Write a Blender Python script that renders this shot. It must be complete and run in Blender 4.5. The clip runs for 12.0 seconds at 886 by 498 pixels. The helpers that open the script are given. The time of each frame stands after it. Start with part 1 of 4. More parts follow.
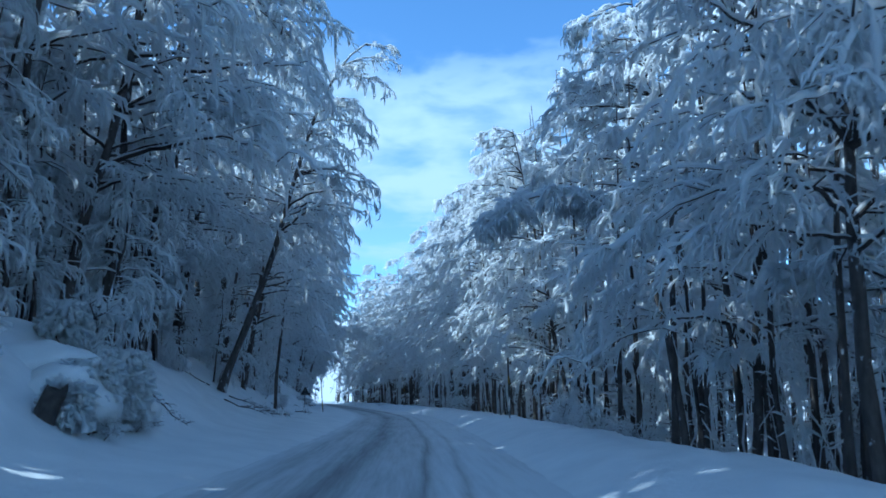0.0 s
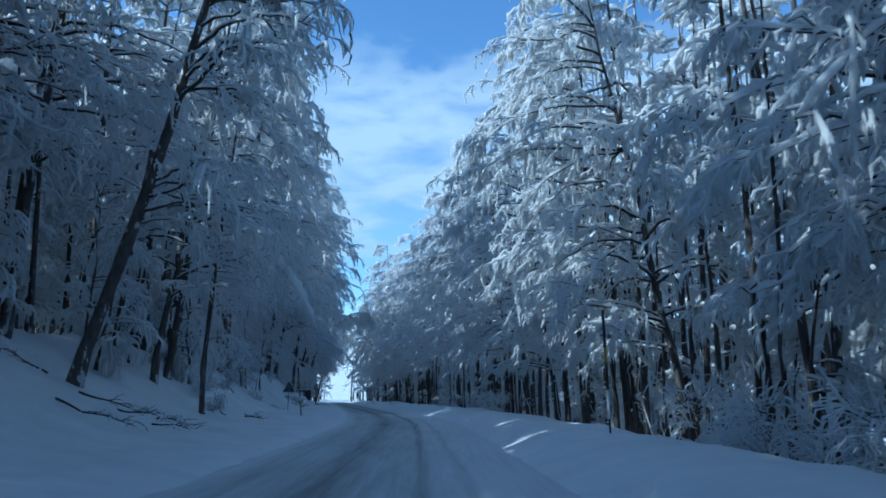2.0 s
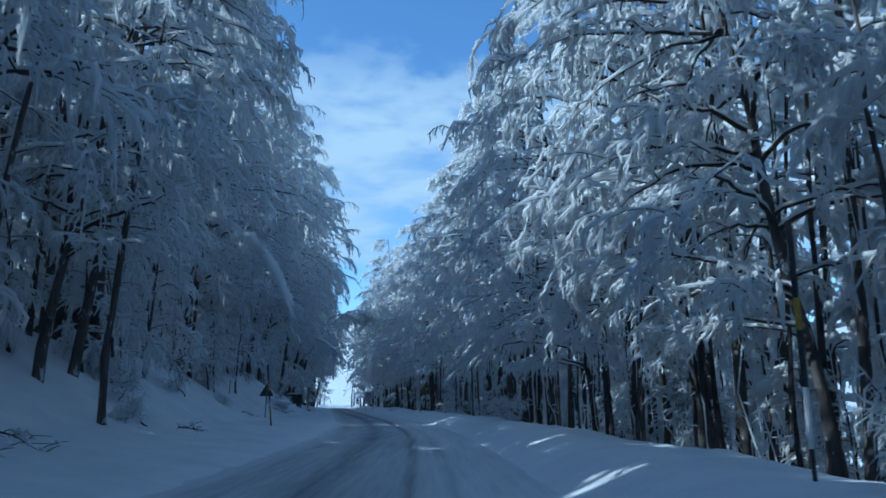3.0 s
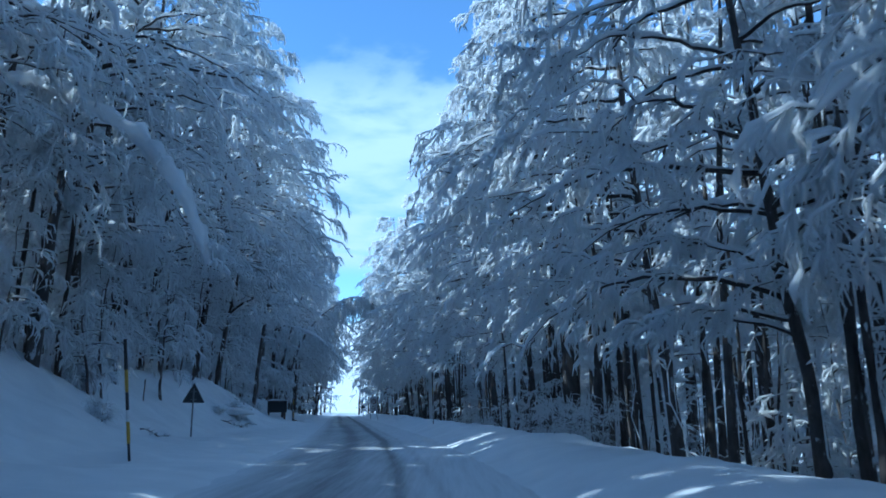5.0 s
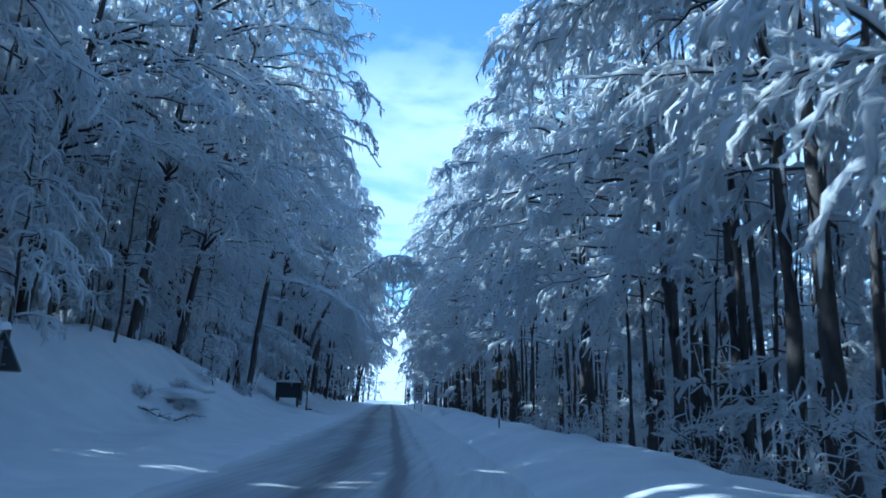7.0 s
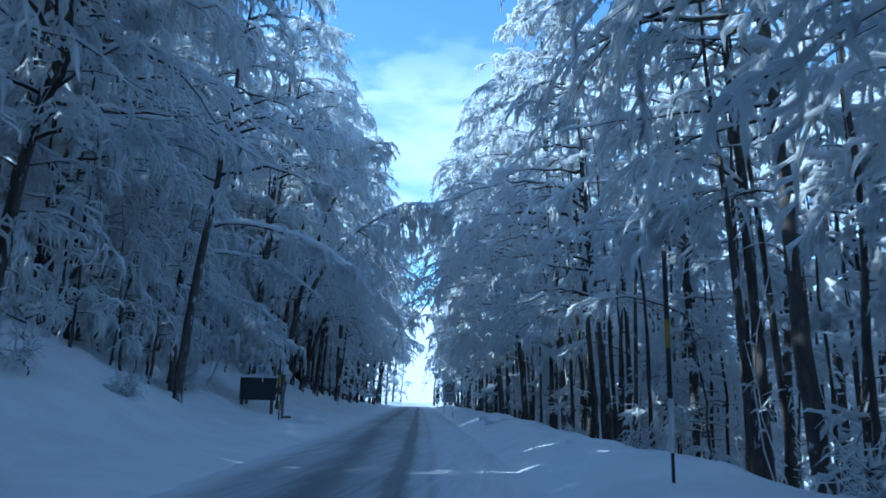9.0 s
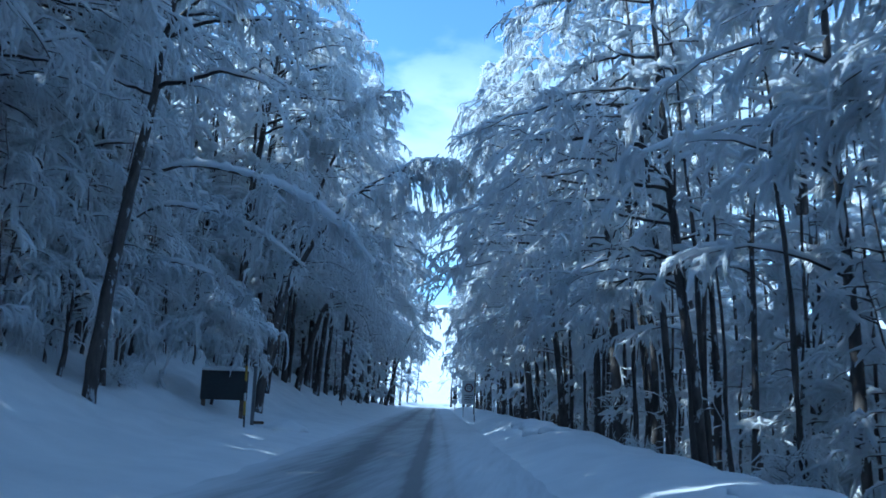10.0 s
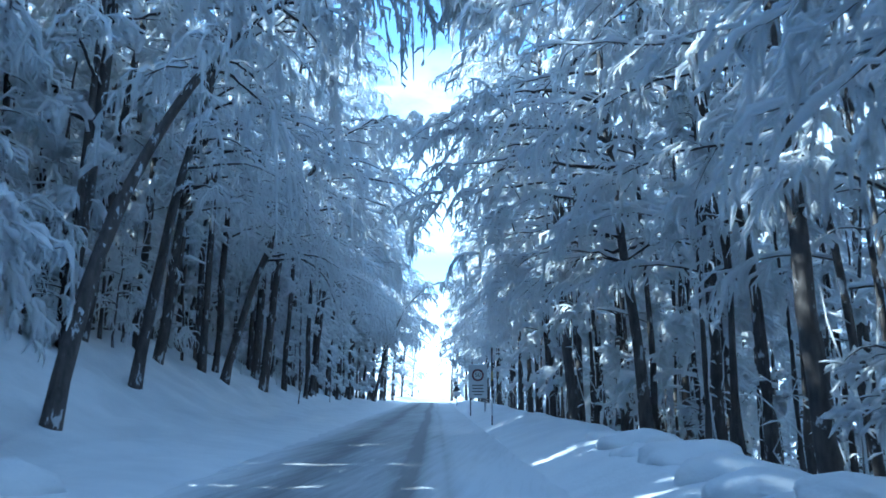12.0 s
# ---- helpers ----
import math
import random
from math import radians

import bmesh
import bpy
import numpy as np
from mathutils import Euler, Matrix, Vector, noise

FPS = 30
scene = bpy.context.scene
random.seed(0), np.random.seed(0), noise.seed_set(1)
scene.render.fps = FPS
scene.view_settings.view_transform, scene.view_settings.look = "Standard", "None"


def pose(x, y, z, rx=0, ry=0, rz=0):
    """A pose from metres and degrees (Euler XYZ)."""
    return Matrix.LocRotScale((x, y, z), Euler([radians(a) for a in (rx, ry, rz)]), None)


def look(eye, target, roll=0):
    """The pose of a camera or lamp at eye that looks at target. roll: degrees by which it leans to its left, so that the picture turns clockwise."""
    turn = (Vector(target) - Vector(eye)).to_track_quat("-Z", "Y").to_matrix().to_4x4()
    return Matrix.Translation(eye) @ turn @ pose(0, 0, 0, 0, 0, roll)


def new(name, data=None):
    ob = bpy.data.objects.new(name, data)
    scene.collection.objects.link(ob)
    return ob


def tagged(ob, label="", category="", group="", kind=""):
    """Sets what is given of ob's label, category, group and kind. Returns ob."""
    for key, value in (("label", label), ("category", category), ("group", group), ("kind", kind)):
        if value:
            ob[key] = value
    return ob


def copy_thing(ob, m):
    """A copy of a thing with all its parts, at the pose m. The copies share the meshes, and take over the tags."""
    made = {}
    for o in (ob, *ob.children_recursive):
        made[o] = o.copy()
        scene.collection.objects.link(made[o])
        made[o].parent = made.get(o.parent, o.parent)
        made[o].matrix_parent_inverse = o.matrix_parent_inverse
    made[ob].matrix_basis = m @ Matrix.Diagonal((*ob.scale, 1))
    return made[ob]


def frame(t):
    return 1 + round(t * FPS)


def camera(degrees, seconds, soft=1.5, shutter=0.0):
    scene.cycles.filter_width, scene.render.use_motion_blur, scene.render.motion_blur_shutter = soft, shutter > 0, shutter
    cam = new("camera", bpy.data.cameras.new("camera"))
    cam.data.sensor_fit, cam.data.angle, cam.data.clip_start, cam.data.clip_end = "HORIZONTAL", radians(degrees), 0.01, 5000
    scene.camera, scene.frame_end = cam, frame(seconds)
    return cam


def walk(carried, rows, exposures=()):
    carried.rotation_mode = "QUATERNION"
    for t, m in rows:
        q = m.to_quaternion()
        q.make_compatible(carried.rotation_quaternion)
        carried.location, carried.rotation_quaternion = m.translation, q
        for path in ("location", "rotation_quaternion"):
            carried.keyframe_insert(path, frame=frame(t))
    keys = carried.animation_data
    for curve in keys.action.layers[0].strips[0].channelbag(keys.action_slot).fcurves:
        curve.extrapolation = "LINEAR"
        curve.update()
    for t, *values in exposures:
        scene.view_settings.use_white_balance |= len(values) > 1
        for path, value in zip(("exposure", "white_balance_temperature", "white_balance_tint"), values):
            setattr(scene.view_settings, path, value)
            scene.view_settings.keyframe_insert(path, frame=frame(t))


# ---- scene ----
cam = camera(57.0, 12.0, soft=1.7, shutter=0.15)
PATH = [
    (0, (0.159, 1.802, 1.194), (0.247, 3.767, 1.556), 0.2),
    (0.5, (0.355, 6.092, 1.19), (0.456, 8.058, 1.546), -0.5),
    (1, (0.536, 10.388, 1.181), (0.618, 12.355, 1.531), -0.3),
    (1.5, (0.686, 14.703, 1.169), (0.738, 16.671, 1.518), 0.0),
    (2, (0.799, 19.041, 1.157), (0.837, 21.008, 1.514), -0.2),
    (2.5, (0.871, 23.405, 1.146), (0.903, 25.371, 1.513), -0.3),
    (3, (0.904, 27.816, 1.137), (0.93, 29.781, 1.508), 0.1),
    (3.2, (0.903, 29.582, 1.139), (0.925, 31.547, 1.511), 0.2),
    (4.8, (0.792, 43.703, 1.19), (0.792, 45.666, 1.575), -0.7),
    (5, (0.769, 45.467, 1.193), (0.765, 47.43, 1.577), -0.7),
    (5.5, (0.684, 49.872, 1.208), (0.671, 51.836, 1.587), -0.5),
    (6, (0.549, 54.259, 1.23), (0.506, 56.222, 1.606), 0.2),
    (6.5, (0.32, 58.622, 1.258), (0.222, 60.585, 1.626), 1.0),
    (7, (0.005, 62.972, 1.281), (-0.137, 64.934, 1.642), 1.8),
    (7.2, (-0.14, 64.708, 1.282), (-0.289, 66.67, 1.638), 1.8),
    (8.8, (-1.489, 78.565, 1.273), (-1.692, 80.521, 1.636), 1.5),
    (9, (-1.678, 80.289, 1.274), (-1.889, 82.245, 1.636), 1.4),
    (9.5, (-2.196, 84.581, 1.281), (-2.431, 86.534, 1.645), 1.7),
    (10, (-2.743, 88.854, 1.285), (-2.996, 90.805, 1.648), 1.9),
    (10.5, (-3.287, 93.112, 1.283), (-3.55, 95.063, 1.641), 1.9),
    (11, (-3.807, 97.354, 1.276), (-4.067, 99.305, 1.632), 1.6),
    (11.5, (-4.319, 101.588, 1.267), (-4.571, 103.541, 1.619), 1.1),
    (12, (-4.848, 105.792, 1.256), (-5.09, 107.747, 1.603), 0.4),
]
walk(cam, [(t, look(eye, target, roll)) for t, eye, target, roll in PATH],
     exposures=[(0.0, 0.64, 4540, -4), (1.4, 0.70, 4580, -4), (2.0, 0.36, 4620, -4), (3.0, 0.24, 4620, -4), (5.0, 0.72, 4540, -3), (6.0, 0.90, 4530, -3), (7.0, 0.92, 4520, -3), (9.0, 0.98, 4560, -3), (10.5, 1.12, 4620, -3), (11.5, 1.54, 4700, -5), (12.0, 1.88, 4780, -5)])

# ---------------------------------------------------------------- sky and sun
SUN_ELEV, SUN_FROM = radians(36), Vector((-1.0, -0.12, 0)).normalized()
world = bpy.data.worlds.new("winter_sky")
scene.world = world
world.use_nodes = True
wn, wl = world.node_tree.nodes, world.node_tree.links
wn.clear()
w_out, w_bg, sky = wn.new("ShaderNodeOutputWorld"), wn.new("ShaderNodeBackground"), wn.new("ShaderNodeTexSky")
sky.sky_type, sky.sun_disc = "NISHITA", False
sky.sun_elevation, sky.sun_rotation = SUN_ELEV, math.atan2(SUN_FROM.x, SUN_FROM.y)
sky.altitude, sky.air_density, sky.dust_density, sky.ozone_density = 1400, 1.0, 0.3, 2.0
w_bg.inputs["Strength"].default_value = 0.14
tc, sep = wn.new("ShaderNodeTexCoord"), wn.new("ShaderNodeSeparateXYZ")
wl.new(tc.outputs["Generated"], sep.inputs[0])


def wmath(op, a, b=None, clamp=False):
    n = wn.new("ShaderNodeMath")
    n.operation, n.use_clamp = op, clamp
    for i, v in enumerate((a, b)):
        if v is None:
            continue
        if isinstance(v, (int, float)):
            n.inputs[i].default_value = v
        else:
            wl.new(v, n.inputs[i])
    return n.outputs[0]


def wramp(v, lo, hi, a, b):
    n = wn.new("ShaderNodeMapRange")
    n.interpolation_type = "SMOOTHSTEP"
    wl.new(v, n.inputs[0])
    for i, k in enumerate((lo, hi, a, b)):
        n.inputs[i + 1].default_value = k
    return n.outputs[0]


# a deck of thin cloud, and an unseen broken veil overhead added as fill light: both on a flat layer, so that it draws
# together towards the horizon
up_ = wmath("MAXIMUM", wmath("ADD", sep.outputs[2], 0.08), 0.02)
flat = wn.new("ShaderNodeCombineXYZ")
wl.new(wmath("DIVIDE", sep.outputs[0], up_), flat.inputs[0])
wl.new(wmath("DIVIDE", sep.outputs[1], up_), flat.inputs[1])
cl1, cl2 = wn.new("ShaderNodeTexNoise"), wn.new("ShaderNodeTexNoise")
for n, sc, det, dis in ((cl1, 1.6, 6.0, 0.5), (cl2, 5.5, 5.0, 0.2)):
    wl.new(flat.outputs[0], n.inputs["Vector"])
    n.inputs["Scale"].default_value, n.inputs["Detail"].default_value, n.inputs["Distortion"].default_value = sc, det, dis
wisp = wmath("ADD", wmath("MULTIPLY", cl1.outputs[0], 0.65), wmath("MULTIPLY", cl2.outputs[0], 0.35))
wave = wmath("ADD", sep.outputs[2], wmath("MULTIPLY", wmath("SUBTRACT", wisp, 0.5), 0.42))
deck = wmath("MULTIPLY", wramp(sep.outputs[2], 0.155, 0.185, 0, 1), wramp(wave, 0.36, 0.425, 1, 0))
# stands above the camera's view, added only to brighten the shaded snow
unseen_veil = wmath("MULTIPLY", wramp(sep.outputs[2], 0.55, 0.7, 0, 0.2), wramp(wisp, 0.35, 0.55, 0.35, 1.0))
cover = wmath("ADD", wmath("MULTIPLY", deck, wramp(wisp, 0.36, 0.58, 0.2, 1.0)), unseen_veil, clamp=True)
cmix = wn.new("ShaderNodeMix")
cmix.data_type = "RGBA"
wl.new(cover, cmix.inputs[0])
wl.new(sky.outputs[0], cmix.inputs[6])
cmix.inputs[7].default_value = (3.4, 3.85, 4.25, 1)
wl.new(cmix.outputs[2], w_bg.inputs["Color"])
wl.new(w_bg.outputs[0], w_out.inputs["Surface"])

sun = new("sun", bpy.data.lights.new("sun", "SUN"))
sun.data.energy, sun.data.angle, sun.data.color = 4.1, radians(0.55), (1.0, 0.94, 0.84)
to_sun = SUN_FROM * math.cos(SUN_ELEV) + Vector((0, 0, math.sin(SUN_ELEV)))
sun.matrix_world = look(to_sun * 200, (0, 0, 0))


# ---------------------------------------------------------------- materials
def material(name):
    m = bpy.data.materials.new(name)
    m.use_nodes = True
    nt = m.node_tree
    return m, nt, nt.nodes["Principled BSDF"], nt.nodes["Material Output"]


def noise_node(nt, scale, detail=4.0, rough=0.55, vec=None, stretch=None):
    n = nt.nodes.new("ShaderNodeTexNoise")
    n.inputs["Scale"].default_value, n.inputs["Detail"].default_value, n.inputs["Roughness"].default_value = scale, detail, rough
    if vec is None:
        c = nt.nodes.new("ShaderNodeTexCoord")
        vec = c.outputs["Object"]
    if stretch:
        mp = nt.nodes.new("ShaderNodeMapping")
        mp.inputs["Scale"].default_value = stretch
        nt.links.new(vec, mp.inputs[0])
        vec = mp.outputs[0]
    nt.links.new(vec, n.inputs["Vector"])
    return n.outputs[0]


def ramp_node(nt, fac, stops):
    r = nt.nodes.new("ShaderNodeValToRGB")
    els = r.color_ramp.elements
    while len(els) < len(stops):
        els.new(0.5)
    for e, (p, c) in zip(els, stops):
        e.position, e.color = p, (*c, 1)
    nt.links.new(fac, r.inputs[0])
    return r.outputs[0]


def bump_node(nt, bsdf, height, strength, distance):
    b = nt.nodes.new("ShaderNodeBump")
    b.inputs["Strength"].default_value, b.inputs["Distance"].default_value = strength, distance
    nt.links.new(height, b.inputs["Height"])
    nt.links.new(b.outputs[0], bsdf.inputs["Normal"])
    return b


def mixed(nt, fac, a, b):
    n = nt.nodes.new("ShaderNodeMix")
    n.data_type = "RGBA"
    for k, v in ((0, fac), (6, a), (7, b)):
        if isinstance(v, (int, float)):
            n.inputs[k].default_value = v
        elif isinstance(v, tuple):
            n.inputs[k].default_value = (*v, 1)
        else:
            nt.links.new(v, n.inputs[k])
    return n.outputs[2]


def summed(nt, a, b, wa=1.0, wb=1.0):
    n = nt.nodes.new("ShaderNodeMath")
    n.operation = "MULTIPLY_ADD"
    nt.links.new(a, n.inputs[0])
    n.inputs[1].default_value = wa
    k = nt.nodes.new("ShaderNodeMath")
    k.operation = "MULTIPLY"
    nt.links.new(b, k.inputs[0])
    k.inputs[1].default_value = wb
    nt.links.new(k.outputs[0], n.inputs[2])
    return n.outputs[0]


def ground_snow_material():
    m, nt, p, out = material("bank_snow")
    big, fine = noise_node(nt, 0.9, 5), noise_node(nt, 22, 4)
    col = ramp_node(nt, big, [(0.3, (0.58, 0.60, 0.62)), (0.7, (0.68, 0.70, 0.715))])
    nt.links.new(col, p.inputs["Base Color"])
    p.inputs["Roughness"].default_value = 0.62
    bump_node(nt, p, summed(nt, big, fine, 1.0, 0.12), 0.55, 0.12)
    return m


def tree_snow_material():
    m, nt, p, out = material("tree_snow")
    big, fine = noise_node(nt, 3.0, 3), noise_node(nt, 19, 6, 0.65)
    col = ramp_node(nt, big, [(0.3, (0.90, 0.92, 0.94)), (0.7, (0.96, 0.97, 0.975))])
    nt.links.new(col, p.inputs["Base Color"])
    p.inputs["Roughness"].default_value = 0.7
    bump_node(nt, p, fine, 0.7, 0.05)
    tr = nt.nodes.new("ShaderNodeBsdfTranslucent")
    tr.inputs["Color"].default_value = (0.94, 0.96, 0.98, 1)
    mx = nt.nodes.new("ShaderNodeMixShader")
    mx.inputs[0].default_value = 0.62
    nt.links.new(p.outputs[0], mx.inputs[1])
    nt.links.new(tr.outputs[0], mx.inputs[2])
    nt.links.new(mx.outputs[0], out.inputs["Surface"])
    return m


def bark_material():
    m, nt, p, out = material("beech_bark")
    grain = noise_node(nt, 5.0, 6, 0.6, stretch=(1.6, 1.6, 0.5))
    patch = noise_node(nt, 2.6, 5, 0.65, stretch=(1.5, 1.5, 0.7))
    col = ramp_node(nt, grain, [(0.3, (0.036, 0.032, 0.031)), (0.75, (0.115, 0.10, 0.093))])
    rime = ramp_node(nt, patch, [(0.61, (0, 0, 0)), (0.65, (1, 1, 1))])
    geo = nt.nodes.new("ShaderNodeNewGeometry")
    dot = nt.nodes.new("ShaderNodeVectorMath")
    dot.operation = "DOT_PRODUCT"
    dot.inputs[1].default_value = (0.75, -0.66, 0.05)
    nt.links.new(geo.outputs["Normal"], dot.inputs[0])
    weather = ramp_node(nt, summed(nt, dot.outputs["Value"], summed(nt, patch, grain, 0.5, 0.5), 0.32, 1.2), [(0.985, (0, 0, 0)), (1.0, (1, 1, 1))])
    nt.links.new(mixed(nt, weather, mixed(nt, rime, col, (0.55, 0.57, 0.60)), (0.45, 0.47, 0.50)), p.inputs["Base Color"])
    p.inputs["Roughness"].default_value = 0.85
    bump_node(nt, p, grain, 0.8, 0.03)
    return m


def twig_material():
    m, nt, p, out = material("dark_twig")
    grain = noise_node(nt, 9.0, 4)
    nt.links.new(ramp_node(nt, grain, [(0.3, (0.026, 0.023, 0.023)), (0.75, (0.075, 0.064, 0.058))]), p.inputs["Base Color"])
    p.inputs["Roughness"].default_value = 0.85
    return m


def road_material():
    m, nt, p, out = material("packed_road_snow")
    big = noise_node(nt, 0.35, 5, stretch=(1.5, 0.35, 1))
    streak = noise_node(nt, 2.2, 6, 0.65, stretch=(3.0, 0.12, 1))
    fine = noise_node(nt, 14, 5)
    uv = nt.nodes.new("ShaderNodeAttribute")
    uv.attribute_name = "wear"
    w = summed(nt, uv.outputs["Fac"], streak, 1.0, 0.55)
    w = summed(nt, w, big, 1.0, 0.35)
    col = ramp_node(nt, w, [(0.42, (0.58, 0.60, 0.62)), (0.62, (0.45, 0.465, 0.48)), (0.85, (0.25, 0.258, 0.265)), (1.0, (0.13, 0.133, 0.138))])
    nt.links.new(col, p.inputs["Base Color"])
    rough = ramp_node(nt, w, [(0.4, (0.72, 0.72, 0.72)), (1.0, (0.62, 0.62, 0.62))])
    nt.links.new(rough, p.inputs["Roughness"])
    bump_node(nt, p, summed(nt, streak, fine, 1.0, 0.3), 0.5, 0.03)
    return m


def painted_material(name, colour, rough=0.5, metal=0.0, wear=0.25):
    m, nt, p, out = material(name)
    n = noise_node(nt, 11, 5)
    dark = tuple(c * (1 - wear) for c in colour)
    nt.links.new(ramp_node(nt, n, [(0.3, dark), (0.7, colour)]), p.inputs["Base Color"])
    p.inputs["Roughness"].default_value, p.inputs["Metallic"].default_value = rough, metal
    bump_node(nt, p, n, 0.15, 0.01)
    return m


BANK_SNOW, TREE_SNOW, BARK, TWIG, ROAD = ground_snow_material(), tree_snow_material(), bark_material(), twig_material(), road_material()
GREY_METAL = painted_material("galvanised_metal", (0.20, 0.21, 0.22), 0.45, 0.7)
DARK_PAINT = painted_material("black_pole_paint", (0.022, 0.022, 0.024), 0.5)
YELLOW_PAINT = painted_material("yellow_pole_paint", (0.42, 0.28, 0.03), 0.5)
WHITE_PAINT = painted_material("white_sign_paint", (0.62, 0.63, 0.64), 0.45, 0, 0.1)
RED_PAINT = painted_material("red_sign_paint", (0.11, 0.015, 0.02), 0.5, 0, 0.1)
BOARD_DARK = painted_material("dark_board_back", (0.035, 0.04, 0.045), 0.6)
OLD_WOOD = painted_material("weathered_wood", (0.16, 0.12, 0.09), 0.85, 0, 0.5)
LETTER = painted_material("black_lettering", (0.02, 0.02, 0.02), 0.5)

# ---------------------------------------------------------------- the lie of the land
LINE_Y = np.array([-400, -20, 1.8, 14.7, 27.8, 43.7, 54.3, 63.0, 78.6, 88.9, 97.4, 105.8, 300, 1500.0])
LINE_X = np.array([-9.0, -0.7, 0.16, 0.69, 0.90, 0.79, 0.55, 0.0, -1.49, -2.74, -3.8, -4.85, -30.4, -190.0])


def lane(y):
    """x of the line that the car follows."""
    return np.interp(y, LINE_Y, LINE_X)


def lumps(x, y, size, seed):
    """Smooth rolling unevenness between -1 and 1."""
    g = np.random.default_rng(seed)
    out = 0.0
    for k in range(6):
        a, ph, f = g.uniform(0, 6.28), g.uniform(0, 6.28), (0.6 + 0.35 * k) / size
        out = out + np.sin((x * math.cos(a) + y * math.sin(a)) * f * 6.28 + ph + 1.3 * np.sin(0.37 * f * 6.28 * (x * math.sin(a) - y * math.cos(a)) + ph)) / (1 + 0.4 * k)
    return out / 2.6


BANK_Y = np.array([-40, 5, 14, 24, 33, 41, 52, 66, 76, 84, 90, 96, 102, 108, 116, 124, 140, 170, 200.0])
BANK_K = np.array([1.0, 1.1, 1.3, 1.25, 1.15, 1.1, 1.1, 1.4, 1.6, 1.7, 1.5, 1.25, 1.1, 0.9, 0.8, 1.25, 1.15, 0.8, 0.3])
BANK_S = np.array([1.2, 1.6, 2.1, 1.6, 0.5, 0, 0, -0.9, -1.5, -0.9, 0.6, 1.5, 0.9, 0.0, 0, 0.5, 0.5, 0, 0.0])


def land(d, y):
    """Height of the snow at d metres to the right of the line, y metres along."""
    d, y = np.asarray(d, float), np.asarray(y, float)
    shift = np.interp(y, BANK_Y, BANK_S)
    left = np.interp(-d + np.clip((-d - 4) / 3, 0, 1) * shift, [0, 3.2, 3.9, 5.0, 6.5, 8.0, 9.5, 12, 16, 30, 60, 250, 1500], [-0.05, -0.05, 0.10, 0.20, 0.34, 0.75, 1.45, 2.8, 3.9, 8.0, 17.0, 70.0, 260.0])
    low = np.minimum(left, 2.8)
    left = np.where(-d > 6.5, 0.34 + (low - 0.34) * np.interp(y, BANK_Y, BANK_K) + left - low, left)
    left = np.minimum(left, 3.05 + 0.07 * np.maximum(-d - 10, 0))
    right = np.interp(d, [0, 1.5, 2.0, 2.6, 3.3, 4.4, 5.2, 6.2, 7.5, 10, 20, 60, 1500], [-0.05, -0.05, 0.12, 0.34, 0.47, 0.42, 0.12, -0.4, -0.85, -1.75, -4.6, -14.0, -90.0])
    z = np.where(d < 0, left, right)
    amp = np.interp(d, [-60, -9, -6.5, -4.6, -3.4, 1.5, 2.2, 3.2, 6, 60], [0.6, 0.34, 0.20, 0.06, 0, 0, 0.04, 0.08, 0.12, 0.4])
    amp = amp * np.where((d > 1.5) & (d < 6.5), np.interp(y, [50, 70, 100], [1.0, 1.6, 2.0]), 1.0)
    z = z + amp * (0.55 * lumps(d, y, 4.5, 3) + 0.45 * lumps(d, y, 1.9, 4))
    hill = np.clip((y - 235) / 260, 0, 1)
    z = z * (1 - np.clip((y - 200) / 60, 0, 1)) + 46 * hill * hill * (3 - 2 * hill) + np.clip((y - 190) / 40, 0, 1) * lumps(d, y, 60, 9) * 0.8
    return z


def link_mesh(name, verts, faces, mat, smooth=True, parent=None):
    me = bpy.data.meshes.new(name)
    faces = np.asarray(faces)
    tri = faces[:, 0] == faces[:, -1]
    corners = np.where(tri, 3, 4)
    flat_ = faces.ravel()[np.column_stack([np.ones((len(faces), 3), bool), ~tri]).ravel()]
    me.vertices.add(len(verts))
    me.vertices.foreach_set("co", np.asarray(verts, np.float32).ravel())
    me.loops.add(len(flat_))
    me.loops.foreach_set("vertex_index", flat_.astype(np.int32))
    me.polygons.add(len(faces))
    me.polygons.foreach_set("loop_start", np.concatenate([[0], np.cumsum(corners)[:-1]]).astype(np.int32))
    me.update(calc_edges=True)
    if smooth:
        me.shade_smooth()
    me.materials.append(mat)
    ob = new(name, me)
    ob.parent = parent
    return ob


def sheet(name, ys, ds, height, mat):
    yy, dd = np.meshgrid(ys, ds, indexing="ij")
    v = np.stack([lane(yy) + dd, yy, height(dd, yy)], -1).reshape(-1, 3)
    nd = len(ds)
    i = (np.arange(len(ys) - 1)[:, None] * nd + np.arange(nd - 1)).ravel()
    return link_mesh(name, v, np.stack([i, i + 1, i + nd + 1, i + nd], -1), mat), yy, dd


ys = np.concatenate([[-1500, -700, -300, -120, -60], np.arange(-30, 0, 1.2), np.arange(0, 150, 0.5), np.arange(150, 270, 2.0), np.arange(270, 560, 20), [700, 1000, 1500, 2500]])
ds = np.concatenate([[-1500, -600, -250, -120, -80], np.arange(-60, -16, 2.5), np.arange(-16, -3.5, 0.45), np.arange(-3.5, 1.6, 0.5), np.arange(1.6, 7, 0.22), np.arange(7, 20, 0.9), np.arange(20, 61, 4), [80, 120, 250, 600, 1500]])
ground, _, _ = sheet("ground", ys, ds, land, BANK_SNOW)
tagged(ground, "deep fresh snow covering the roadside banks and forest floor", "snow ground", kind="structure")


